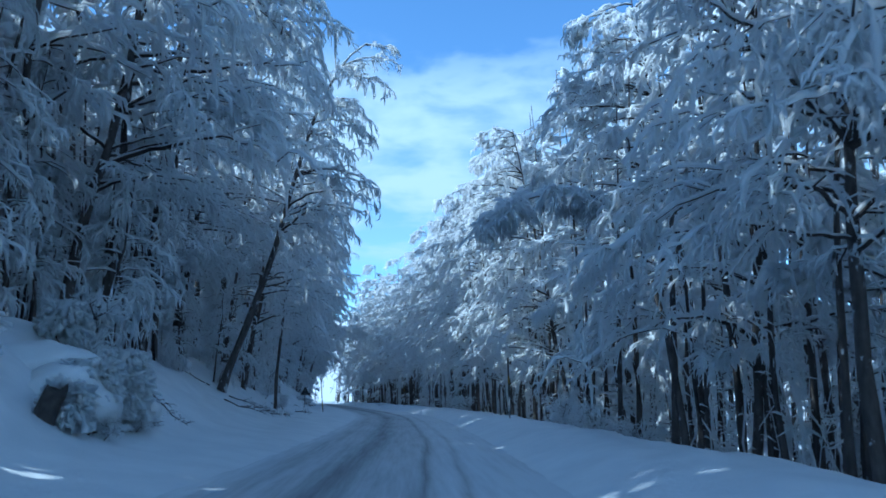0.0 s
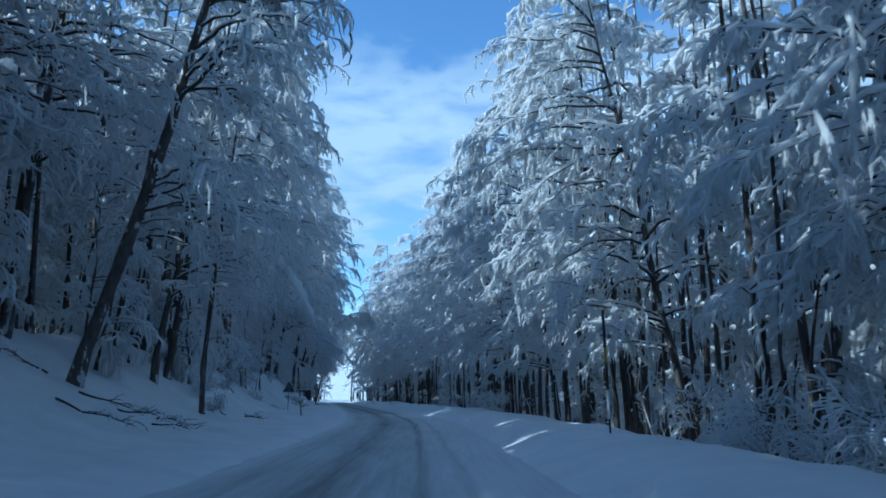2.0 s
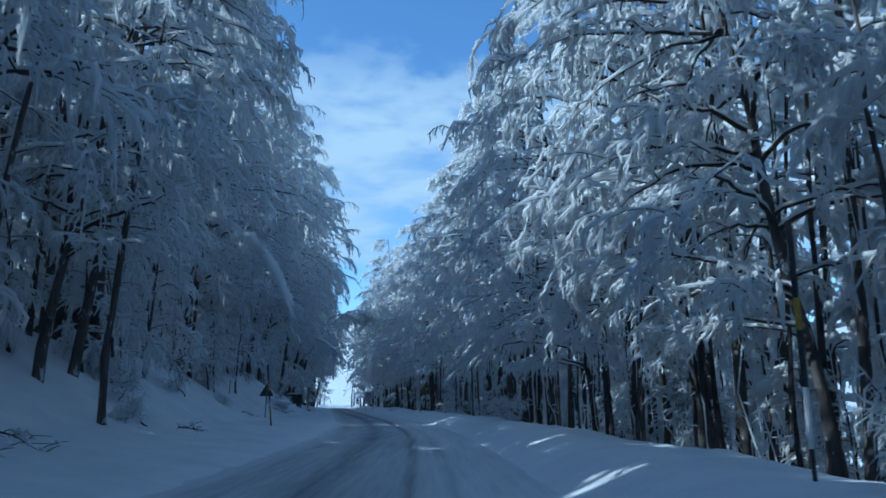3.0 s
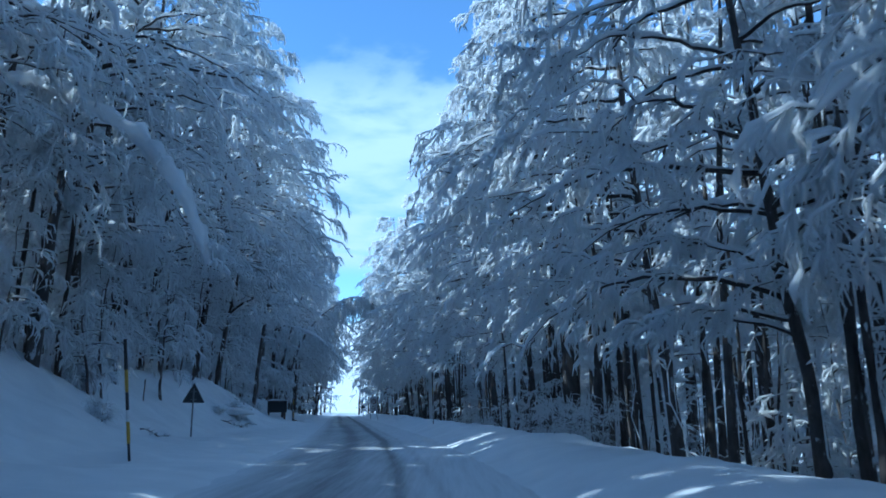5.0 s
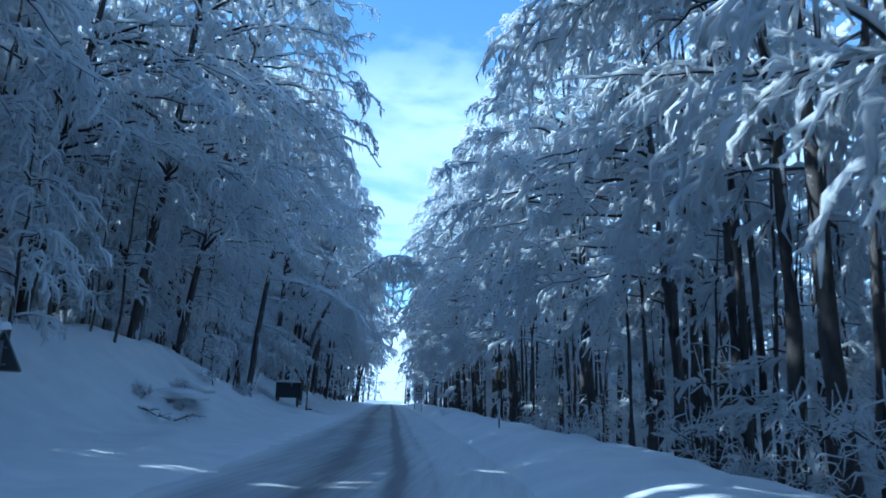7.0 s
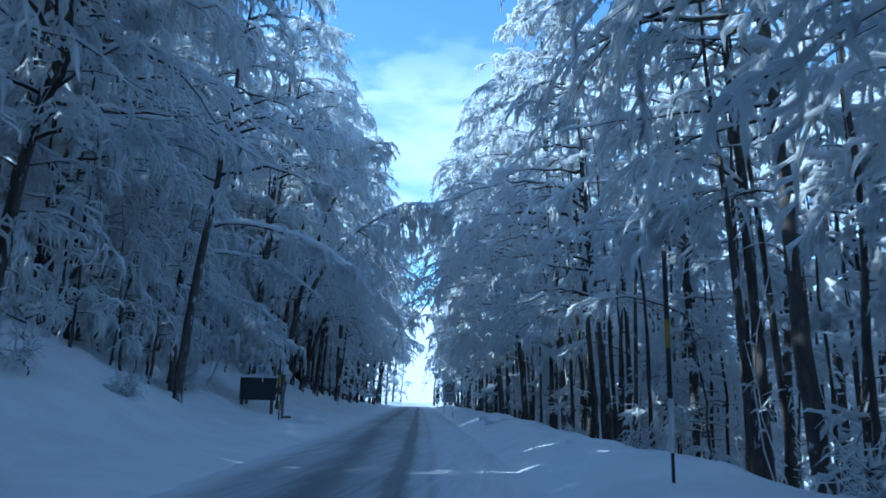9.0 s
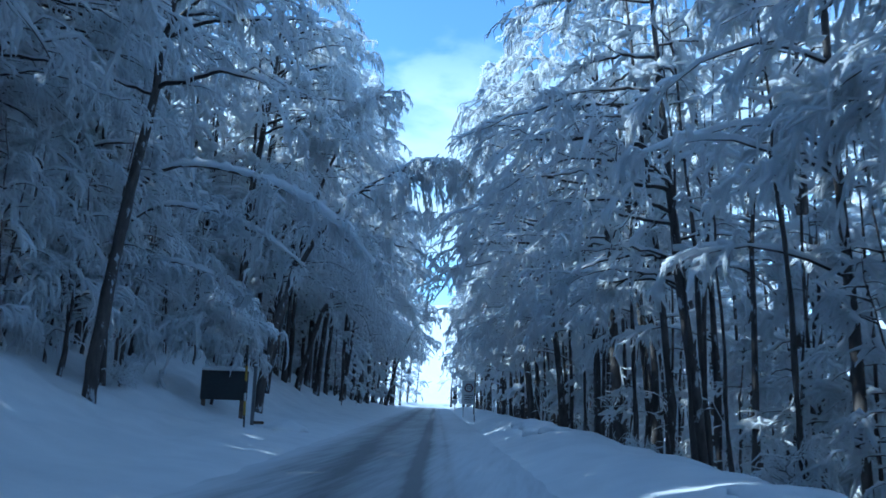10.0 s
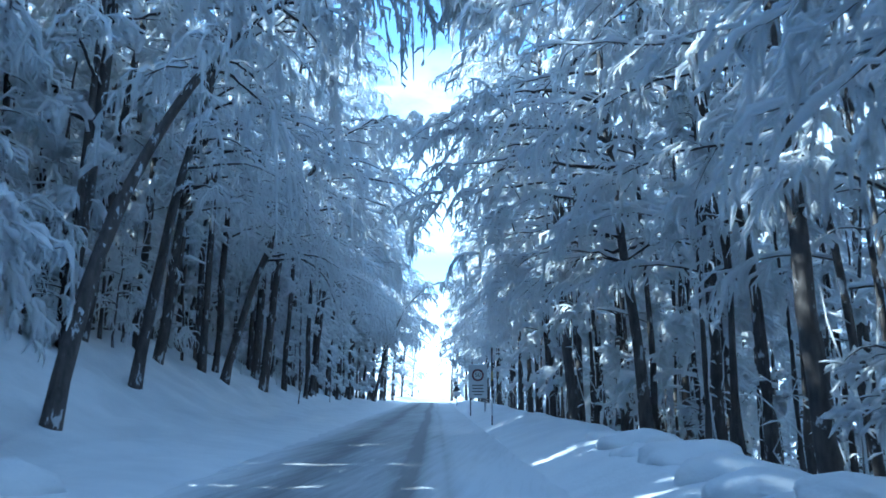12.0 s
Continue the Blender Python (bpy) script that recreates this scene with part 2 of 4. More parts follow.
def ruts(d, y):
    """How far each of the wheel tracks is worn in: the main one, a thin one beside it and the broad one of the other lane."""
    wob = 0.10 * lumps(y * 0.0, y, 25, 8)
    main = np.interp(y, [20, 45, 75, 110, 200], [-0.16, -0.22, -0.34, -0.42, -0.45])
    thin = np.interp(y, [20, 50, 90], [0.45, 0.40, 0.18])
    broad = np.interp(y, [20, 97, 117, 160], [-1.55, -1.5, -2.1, -2.0])
    return (np.exp(-((d - main + wob) / np.interp(y, [40, 80], [0.09, 0.16])) ** 2), np.exp(-((d - thin + wob) / 0.09) ** 2), np.exp(-((d - broad + wob) / 0.34) ** 2))


def road_height(d, y):
    main, thin, broad = ruts(d, y)
    return 0.008 - 0.022 * (main + 0.5 * thin + 0.8 * broad) + 0.012 * lumps(d, y, 1.1, 5) * (np.abs(d + 1) > 0.4)


ry, rd = np.arange(-30, 262, 0.6), np.arange(-3.9, 2.05, 0.1)
road, yy, dd = sheet("road", ry, rd, road_height, ROAD)
main, thin, broad = ruts(dd, yy)
wear = (main * np.interp(yy, [10, 35, 60, 75, 100], [0.34, 0.26, 0.26, 0.40, 0.46]) + thin * np.interp(yy, [10, 35, 80], [0.32, 0.18, 0.14]) + broad * np.interp(yy, [10, 35, 60, 80, 120], [0.32, 0.22, 0.18, 0.24, 0.20])
        + np.interp(yy, [0, 60, 100], [0.20, 0.26, 0.34]) * np.exp(-((dd + 1.3) / 1.45) ** 4) + 0.18 * np.exp(-((dd + 2.8) / 0.35) ** 2))
road.data.attributes.new("wear", "FLOAT", "POINT").data.foreach_set("value", wear.ravel().astype(np.float32))
tagged(road, "narrow winter road of packed grey snow with dark wheel tracks", "road", kind="structure")


# ---------------------------------------------------------------- trees
def tubes(P, R, sides, flat=1.0, lift=0.0):
    """Vertices and quads of many tubes at once: P (n, rings, 3), R (n, rings)."""
    n, s, _ = P.shape
    t = np.gradient(P, axis=1)
    t /= np.linalg.norm(t, axis=-1, keepdims=True) + 1e-9
    side = np.cross(t, [0, 0, 1.0])
    ln = np.linalg.norm(side, axis=-1, keepdims=True)
    side = np.where(ln > 0.05, side / (ln + 1e-9), [1.0, 0, 0])
    above = np.cross(side, t)
    a = np.arange(sides) / sides * 2 * math.pi + math.pi / 2
    ring = P[:, :, None] + R[:, :, None, None] * (np.cos(a)[:, None] * side[:, :, None] + flat * np.sin(a)[:, None] * above[:, :, None])
    ring[..., 2] += (lift * R)[:, :, None]
    base = (np.arange(n)[:, None, None] * s + np.arange(s - 1)[None, :, None]) * sides
    k = np.arange(sides)
    k2 = (k + 1) % sides
    f = np.stack([base + k, base + k2, base + sides + k2, base + sides + k], -1).reshape(-1, 4)
    return ring.reshape(-1, 3), f


def spindles(A, M, E, R, lift=0.0):
    """Many small tapered lumps at once, from A over M to E, R thick in the middle."""
    n = len(A)
    t = E - A
    t = t / (np.linalg.norm(t, axis=-1, keepdims=True) + 1e-9)
    side = np.cross(t, [0.31, 0.17, 0.94])
    side = side / (np.linalg.norm(side, axis=-1, keepdims=True) + 1e-9)
    above = np.cross(side, t)
    ring = [M + R[:, None] * (math.cos(a) * side + math.sin(a) * above) for a in (1.57, 3.67, 5.76)]
    v = np.stack([A, *ring, E], 1)
    v[:, 1:4, 2] += lift * R[:, None]
    k = np.arange(n)[:, None, None] * 5
    f = np.array([[0, 1, 2], [0, 2, 3], [0, 3, 1], [4, 2, 1], [4, 3, 2], [4, 1, 3]])[None] + k
    return v.reshape(-1, 3), f.reshape(-1, 3)


def lumps_of_snow(A, M, E, R, lift=0.0, g=None):
    """As spindles, but blunt, uneven clumps with rounded ends."""
    n = len(A)
    t = E - A
    ln = np.linalg.norm(t, axis=-1, keepdims=True) + 1e-9
    t = t / ln
    side = np.cross(t, [0.31, 0.17, 0.94])
    side = side / (np.linalg.norm(side, axis=-1, keepdims=True) + 1e-9)
    above = np.cross(side, t)
    rings = []
    for c, k, turn in ((0.45 * M + 0.55 * A, 0.95, 0.0), (0.4 * M + 0.6 * E, 0.85, 0.7)):
        c = c + g.normal(0, 0.22, (n, 3)) * R[:, None]
        for q in range(3):
            a = turn + q * math.pi / 1.5
            k2 = k * R * g.uniform(0.6, 1.35, n)
            rings.append(c + k2[:, None] * (math.cos(a) * side + math.sin(a) * above))
    v = np.stack([A - t * R[:, None] * 0.15, *rings, E + t * R[:, None] * 0.1], 1)
    v[:, 1:7, 2] += lift * R[:, None]
    k = np.arange(n)[:, None, None] * 8
    f = []
    for q in range(3):
        w = (q + 1) % 3
        f += [[0, 1 + q, 1 + w], [1 + q, 4 + q, 4 + w], [1 + q, 4 + w, 1 + w], [7, 4 + w, 4 + q]]
    return v.reshape(-1, 3), (np.array(f)[None] + k).reshape(-1, 3)


def joined(pieces):
    vs, fs, at = [], [], 0
    for v, f in pieces:
        vs.append(v)
        fs.append(np.concatenate([f, f[:, :1]], 1) + at if f.shape[1] == 3 else f + at)
        at += len(v)
    return np.concatenate(vs), np.concatenate(fs)


def arcs(g, start, azim, reach, rise, droop, rings, wiggle):
    """Boughs that rise from their start and bow down under the snow: (n, rings, 3)."""
    s = np.linspace(0, 1, rings)[None]
    out = np.zeros((len(start), rings, 3))
    swing = azim[:, None] + g.normal(0, 0.25, len(start))[:, None] * s
    h = reach[:, None] * (s - 0.22 * np.clip(droop / (reach + 1e-6), 0, 1.3)[:, None] * s**3)
    out[..., 0], out[..., 1] = np.cos(swing) * h, np.sin(swing) * h
    out[..., 2] = rise[:, None] * s - (rise + droop)[:, None] * s**2.2
    out += np.cumsum(g.normal(0, 1, out.shape), axis=1) * (wiggle * reach)[:, None, None] * (s > 0)[..., None]
    return out + start[:, None]


def along(P, which, s):
    """Points on polylines P[which] at fraction s."""
    x = s * (P.shape[1] - 1)
    i = np.clip(x.astype(int), 0, P.shape[1] - 2)
    f = (x - i)[:, None]
    return P[which, i] * (1 - f) + P[which, i + 1] * f


def eased(points, n):
    """A smooth line of n points through a few given ones."""
    p = np.array(points, float)
    u = np.concatenate([[0], np.cumsum(np.linalg.norm(np.diff(p, axis=0), axis=1))])
    x = np.linspace(0, u[-1], n * 4)
    q = np.stack([np.interp(x, u, p[:, k]) for k in range(3)], -1)
    for _ in range(6):
        q[1:-1] = (q[:-2] + 2 * q[1:-1] + q[2:]) / 4
    return q[np.linspace(0, len(q) - 1, n).astype(int)]


def grow(seed, height=15.0, girth=0.17, lean=(1.0, 0.0), bow=0.0, first=0.28, boughs=30, branches=8, twigs=6, reach=4.6, bias=0.5,
         load=1.0, sink=0.35, detail=2, spine=None, cap=0.0, droop=1.0, long_twigs=1.0, top=0.62, up=1.0):
    """A snow-laden tree whose road side is local +x. detail 2: near, 1: in the forest, 0: deep in it.
    Returns the trunk's mesh, for each bough its wood and its snow, and for a near tree the wood of its twigs."""
    g = np.random.default_rng(seed)
    nt = (10, 12, 20)[detail]
    u = np.linspace(0, 1, nt)
    T = np.zeros((1, nt, 3))
    if spine is None:
        T[0, :, 2] = height * (u - bow * u**3 * 0.35)
        T[0, :, 0] = lean[0] * (0.75 * u + 0.25 * u**2) + bow * height * 0.55 * u**2.4
        T[0, :, 1] = lean[1] * u
        T[0, :, :2] += np.cumsum(g.normal(0, 0.16 / nt**0.5, (nt, 2)), axis=0) * (u > 0.02)[:, None]
    else:
        T[0] = eased(spine, nt)
    T[0, 0, 2] -= sink
    TR = girth * (1.0 - 0.88 * u**0.9) + 0.22 * girth * np.exp(-u * 30)
    trunk = tubes(T, TR[None] * (1 + g.normal(0, 0.05, (1, nt))), (5, 7, 12)[detail])
    n1 = boughs
    s1 = first + (0.995 - first) * np.sort(g.uniform(0, 1, n1)) ** 0.9
    a1 = g.uniform(-math.pi, math.pi, n1)
    a1 = np.where(g.uniform(0, 1, n1) < bias, g.normal(0, 0.75, n1), a1)
    toward = 0.5 + 0.5 * np.cos(a1)
    L1 = reach * (0.55 + 0.6 * toward * bias + g.uniform(-0.2, 0.25, n1)) * np.interp(s1, [first, 0.45, 0.8, 1], [0.95, 1.0, top, 0.5 * top])
    rb = (5, 7, 19)[detail]
    rise1, droop1 = up * g.uniform(0.1, 0.6, n1), droop * g.uniform(0.0, 0.45, n1)
    root = along(T, np.zeros(n1, int), s1)
    for _ in range(6):
        # boughs over the road keep clear of it: the crown's underside rises towards the road
        B = arcs(np.random.default_rng(seed + 7), root, a1, L1, L1 * rise1, L1 * droop1, rb, (0.014, 0.012, 0.008)[detail])
        low = (B[..., 2] - np.maximum(1.0, 0.98 * (B[..., 0] - 1.5) + 1.0)).min(axis=1) < 0
        if spine is not None or not low.any():
            break
        L1, droop1 = np.where(low, L1 * 0.75, L1), np.where(low, droop1 * 0.5, droop1)
    sB = np.linspace(0, 1, rb)[None]
    r1 = (0.018 + 0.0085 * L1 * g.uniform(0.6, 1.3, n1))[:, None] * (1 - 0.85 * sB)
    n2 = n1 * branches
    w2 = np.repeat(np.arange(n1), branches)
    s2 = 0.12 + 0.88 * g.uniform(0, 1, n2) ** 0.75
    a2 = a1[w2] + g.choice([-1, 1], n2) * g.uniform(0.15, 1.2, n2)
    L2 = np.maximum(L1[w2] * (0.52 - 0.27 * s2) * g.uniform(0.6, 1.3, n2), 0.45)
    rc = (3, 4, 5)[detail]
    C = arcs(g, along(B, w2, s2), a2, L2 * g.uniform(0.5, 0.95, n2), L2 * g.uniform(0.0, 0.35, n2), L2 * droop * np.clip(g.normal(0.08 + 0.5 * s2, 0.25), -0.1, 0.95), rc, 0.05)
    sC = np.linspace(0, 1, rc)[None]
    r2 = (0.009 + 0.006 * L2)[:, None] * (1 - 0.8 * sC)
    n3 = n2 * twigs
    w3 = np.repeat(np.arange(n2), twigs)
    s3 = g.uniform(0.1, 1.0, n3)
    fringe = detail > 0 and load < 2
    a3 = a2[w3] + (g.normal(0, 0.7, n3) if fringe else g.uniform(-1.5, 1.5, n3))
    L3 = long_twigs * (g.uniform(0.16, 0.62, n3) * (1.0, 1.4, 0.9)[detail] if fringe else g.uniform(0.14, 0.6, n3) * (1.15 if load < 2 else 1.7))
    A3 = along(C, w3, s3)
    out3 = np.stack([np.cos(a3), np.sin(a3), 0 * a3], -1)
    if fringe:
        # twigs leave the branch outwards and hang down in strands under their snow
        hang = (np.clip(g.normal(0.6 + 0.55 * s2, 0.3), -0.1, 1.4)[w3] * min(max(droop, 0.5), 1.3) + g.normal(0, 0.28, n3))[:, None]
        E3 = A3 + L3[:, None] * (out3 * np.cos(hang) * 0.9 - [0, 0, 1.0] * np.sin(hang))
        M3 = A3 + 0.5 * L3[:, None] * (out3 * np.cos(hang - 0.45) - [0, 0, 1.0] * np.sin(hang - 0.45))
    else:
        hang = (np.clip(g.normal(0.2 + 0.55 * s2, 0.35), -0.2, 1.3)[w3] * min(droop, 1.3) + g.normal(0, 0.4, n3))[:, None]
        E3 = A3 + L3[:, None] * (out3 * np.cos(hang) * 0.95 - [0, 0, 1.0] * np.sin(hang))
        M3 = (A3 + E3) / 2 + L3[:, None] * [0, 0, 0.10] + g.normal(0, 0.05, (n3, 3)) * L3[:, None]
    # snow: thick on the boughs, wrapping the twigs
    end = np.ones(rb)
    end[0], end[-1] = 0.5, 0.4
    k1 = load * (1.0, 0.95, 0.78)[detail] * np.minimum(0.036 + 0.007 * L1, 0.07)[:, None] * g.uniform(0.5, 1.5, (n1, rb)) * end
    mid = np.ones(rc)
    mid[0], mid[-1] = 0.6, 0.35
    k2 = load * (2.0, 0.95, 0.8)[detail] * g.uniform(0.030, 0.060, n2)[:, None] * g.uniform(0.4, 1.6, (n2, rc)) * mid
    k3 = load * (2.6, 1.05, 0.78)[detail] * 0.022 * (2.3 if fringe else 2.7) ** g.uniform(0, 1.1, n3)
    strand = np.stack([A3, 0.8 * M3 + 0.2 * E3 + g.normal(0, 0.02, (n3, 3)), E3], 1)
    thick = k3[:, None] * np.stack([g.uniform(0.5, 1.1, n3), g.uniform(0.8, 1.55, n3), g.uniform(0.1, 0.4, n3)], 1)
    wood, snow = [], []
    for i in range(n1):
        c, d = w2 == i, w2[w3] == i
        wood.append(tubes(B[i:i + 1], r1[i:i + 1], (3, 3, 5)[detail]))
        if fringe:
            tips = tubes(strand[d], thick[d], 3, 1.0, 0.25)
        else:
            tips = lumps_of_snow(A3[d], M3[d], E3[d], k3[d], 0.35, g) if load < 2 else spindles(A3[d], M3[d], E3[d], k3[d], 0.2)
        snow.append(joined([tubes(B[i:i + 1], k1[i:i + 1], (3, 4, 7)[detail], 0.85, 0.75), tubes(C[c], k2[c], (3, 3, 4)[detail], 0.9, (0.65, 0.65, 0.85)[detail]), tips]))
    if cap:
        m = 52
        U = along(T, np.zeros(m, int), np.linspace(0.33, 1, m))[None]
        k = cap * np.interp(np.linspace(0, 1, m), [0, 0.25, 0.75, 1], [0.35, 0.9, 1.15, 0.5])[None] * g.uniform(0.72, 1.28, (1, m))
        v, f = tubes(U, k, 9, 0.95, 0.7)
        snow.append((v + g.normal(0, 0.13, v.shape) * np.repeat(k[0], 9)[:, None], f))
    return trunk, wood, snow, tubes(C, r2, 3) if detail == 2 else None


def tree(name, label, group="", split=False, category="tree", **how):
    """One snow-laden tree: an empty at its foot over trunk, boughs and their snow."""
    foot = tagged(new(name), label, category, group)
    trunk, wood, snow, fine = grow(**how)
    link_mesh("trunk", *trunk, BARK, parent=foot)
    if fine is not None:
        tagged(link_mesh("fine_wood", *fine, TWIG, parent=foot), kind="stuff")
    if split:
        for n, sn in enumerate(snow):
            bough = link_mesh("bough", *wood[n], TWIG, parent=foot) if n < len(wood) else foot
            tagged(link_mesh("snow_load", *sn, TREE_SNOW, parent=bough), "thick white snow", kind="stuff")
    else:
        tagged(link_mesh("crown_wood", *joined(wood), TWIG, parent=foot), kind="stuff")
        tagged(link_mesh("snow_load", *joined(snow), TREE_SNOW, parent=foot), "thick white snow", kind="stuff")
    return foot


def stand(d, y, turn=0.0, size=1.0):
    """The pose of something that stands on the snow, turned about the upright."""
    x = float(lane(y)) + d
    return Matrix.Translation((x, y, float(land(d, y)) - 0.02)) @ Matrix.Rotation(radians(turn), 4, "Z") @ Matrix.Scale(size, 4)


used = set()


def put(first, m):
    """The first use moves the thing that was built, later ones copy it."""
    if first.name not in used:
        used.add(first.name)
        first.matrix_basis = m
        return first
    c = copy_thing(first, Matrix.Identity(4))
    c.matrix_basis = m
    return c


EDGE = "snow-laden beech with drooping white branches at the roadside"
DEEP = "slender dark-trunked beech loaded with snow inside the forest"
near_kinds = [tree("beech_tree", EDGE, "roadside beeches", True, seed=11 + k, height=hh, girth=gg, lean=(ll, 0.3), reach=rr, bias=bb, first=ff, boughs=46, branches=11, twigs=11)
              for k, (hh, gg, ll, rr, bb, ff) in enumerate([(19.0, 0.185, 1.8, 5.9, 0.6, 0.25), (17.5, 0.16, 2.6, 5.6, 0.65, 0.20), (20.5, 0.20, 1.2, 6.0, 0.55, 0.22), (16.5, 0.145, 2.8, 5.5, 0.7, 0.19)])]
mid_kinds = [tree("beech_tree", DEEP, "forest beeches", seed=41 + k, height=hh, girth=gg, lean=(ll, 0.0), reach=rr, bias=0.35, first=ff, boughs=26, branches=7, twigs=6, detail=1, load=1.25)
             for k, (hh, gg, ll, rr, ff) in enumerate([(19, 0.16, 1.2, 4.8, 0.22), (18, 0.14, 0.8, 4.6, 0.25), (20, 0.18, 1.6, 5.0, 0.28), (17, 0.12, 2.0, 4.4, 0.2)])]
far_kinds = [tree("beech_tree", DEEP, "forest beeches", seed=61 + k, height=hh, girth=0.16, lean=(0.5, 0.2), reach=4.0, bias=0.25, first=0.17, boughs=22, branches=4, twigs=4, detail=0, load=1.35)
             for k, hh in enumerate([19, 18, 20, 17])]
full_shapes = [grow(seed=71 + k, height=hh, girth=0.17, lean=(0.6, 0.2), reach=4.4, bias=0.2, first=0.06, boughs=32, branches=3, twigs=2, detail=0, load=2.9, top=0.95) for k, hh in enumerate([14, 13, 15])]
far_shapes = [grow(seed=65 + k, height=hh, girth=0.16, lean=(0.5, 0.2), reach=4.2, bias=0.25, first=0.14, boughs=20, branches=4, twigs=3, detail=0, load=1.45) for k, hh in enumerate([19, 18, 20])]
pieces_w, pieces_s = [], []


def deep(shape, m):
    """One of the trees that fill the depth of the forest; some on the left are added to block the sun."""
    turn, at = np.array(m.to_3x3()), np.array(m.translation)
    trunk, wood, snow, _ = shape
    pieces_w.append((trunk[0] @ turn.T + at, trunk[1]))
    pieces_s.extend((v @ turn.T + at, f) for v, f in snow)


young_kinds = [tree("young_beech", "thin young beech with snow along its twigs", "young beeches", seed=81 + k, height=hh, girth=0.055, lean=(0.5, 0.2), reach=1.7, bias=0.2, first=0.15, boughs=18, branches=3, twigs=4, detail=0, droop=0.8, load=0.5)
               for k, hh in enumerate([6.5, 8.0, 5.0])]
laden_kinds = [tree("young_beech", "young beech bowed under a thick load of snow", "young beeches", seed=85 + k, height=hh, girth=0.06, lean=(0.7, 0.2), reach=2.1, bias=0.4, first=0.1, boughs=20, branches=4, twigs=4, detail=1, droop=1.1, load=0.95)
               for k, hh in enumerate([6.0, 8.5, 4.5])]
pole_makes = [dict(seed=91 + k, height=hh, girth=gg, lean=(ll, 0.2), reach=2.2, bias=0.2, first=0.42, boughs=9, branches=2, twigs=4, detail=0, droop=0.6, load=0.7)
              for k, (hh, gg, ll) in enumerate([(13, 0.10, 0.8), (15, 0.13, 1.6), (11, 0.08, 0.3), (14, 0.11, -0.5)])]
pole_kinds = [tree("slender_beech", "thin straight beech stem with few snowy branches", "slender stems", **make) for make in pole_makes]
pole_shapes = [grow(**make) for make in pole_makes]


# trunks that stand out along the road: metres to the right of the line, metres along
RIGHT = [(6.8, 14.5), (8.0, 21.8), (10.4, 31.5), (7.8, 43.4), (8.2, 51.0), (7.2, 60.0), (7.4, 67.6), (7.3, 77.2), (7.8, 86.5), (7.8, 97.0), (6.9, 111.3), (7.2, 121.4), (6.4, 131.0), (6.0, 141.5)]
LEFT = [(-10.6, 17.5), (-11.0, 26.6), (-11.4, 35.0), (-12.8, 38.2), (-11.8, 42.0), (-9.6, 48.5), (-12.2, 57.0), (-14.6, 66.5), (-11.6, 71.5), (-12.6, 76.5), (-12.2, 82.5), (-12.4, 87.5), (-10.3, 92.2), (-9.8, 97.2), (-11.8, 100.5), (-13.4, 105.5), (-15.5, 110.5), (-16.0, 117.0), (-10.2, 126.5), (-9.8, 133.0), (-8.8, 146.0)]
rnd = random.Random(5)
for n, (d, y) in enumerate(RIGHT):
    put(near_kinds[(2 * n + 1) % 4 if y < 64 else 2 * (n % 2)], stand(d, y, 180 + rnd.uniform(-25, 25) + (38 if y < 20 else 62 if y < 24 else 0), rnd.uniform(0.95, 1.08) * (1.12 if y > 115 else 0.84 if y < 24 else 1)))
for n, (d, y) in enumerate(LEFT):
    put(near_kinds[(n * 3) % 4], stand(d, y, rnd.uniform(-25, 25), rnd.uniform(0.9, 1.02) * (1.22 if y > 60 else 0.92 if 36 < y < 50 else 1.26)))


def grown(side, base, y):
    """How much taller the inner rows stand; on the left set by how much sun they should block."""
    if side > 0:
        return 1.1 if base < 15 else 1.35
    return (1.0 if base < 19 else 1.15) * float(np.interp(y, [34, 37, 48, 51, 92, 100], [1.2, 0.8, 0.8, 1.12, 1.12, 1.05]))


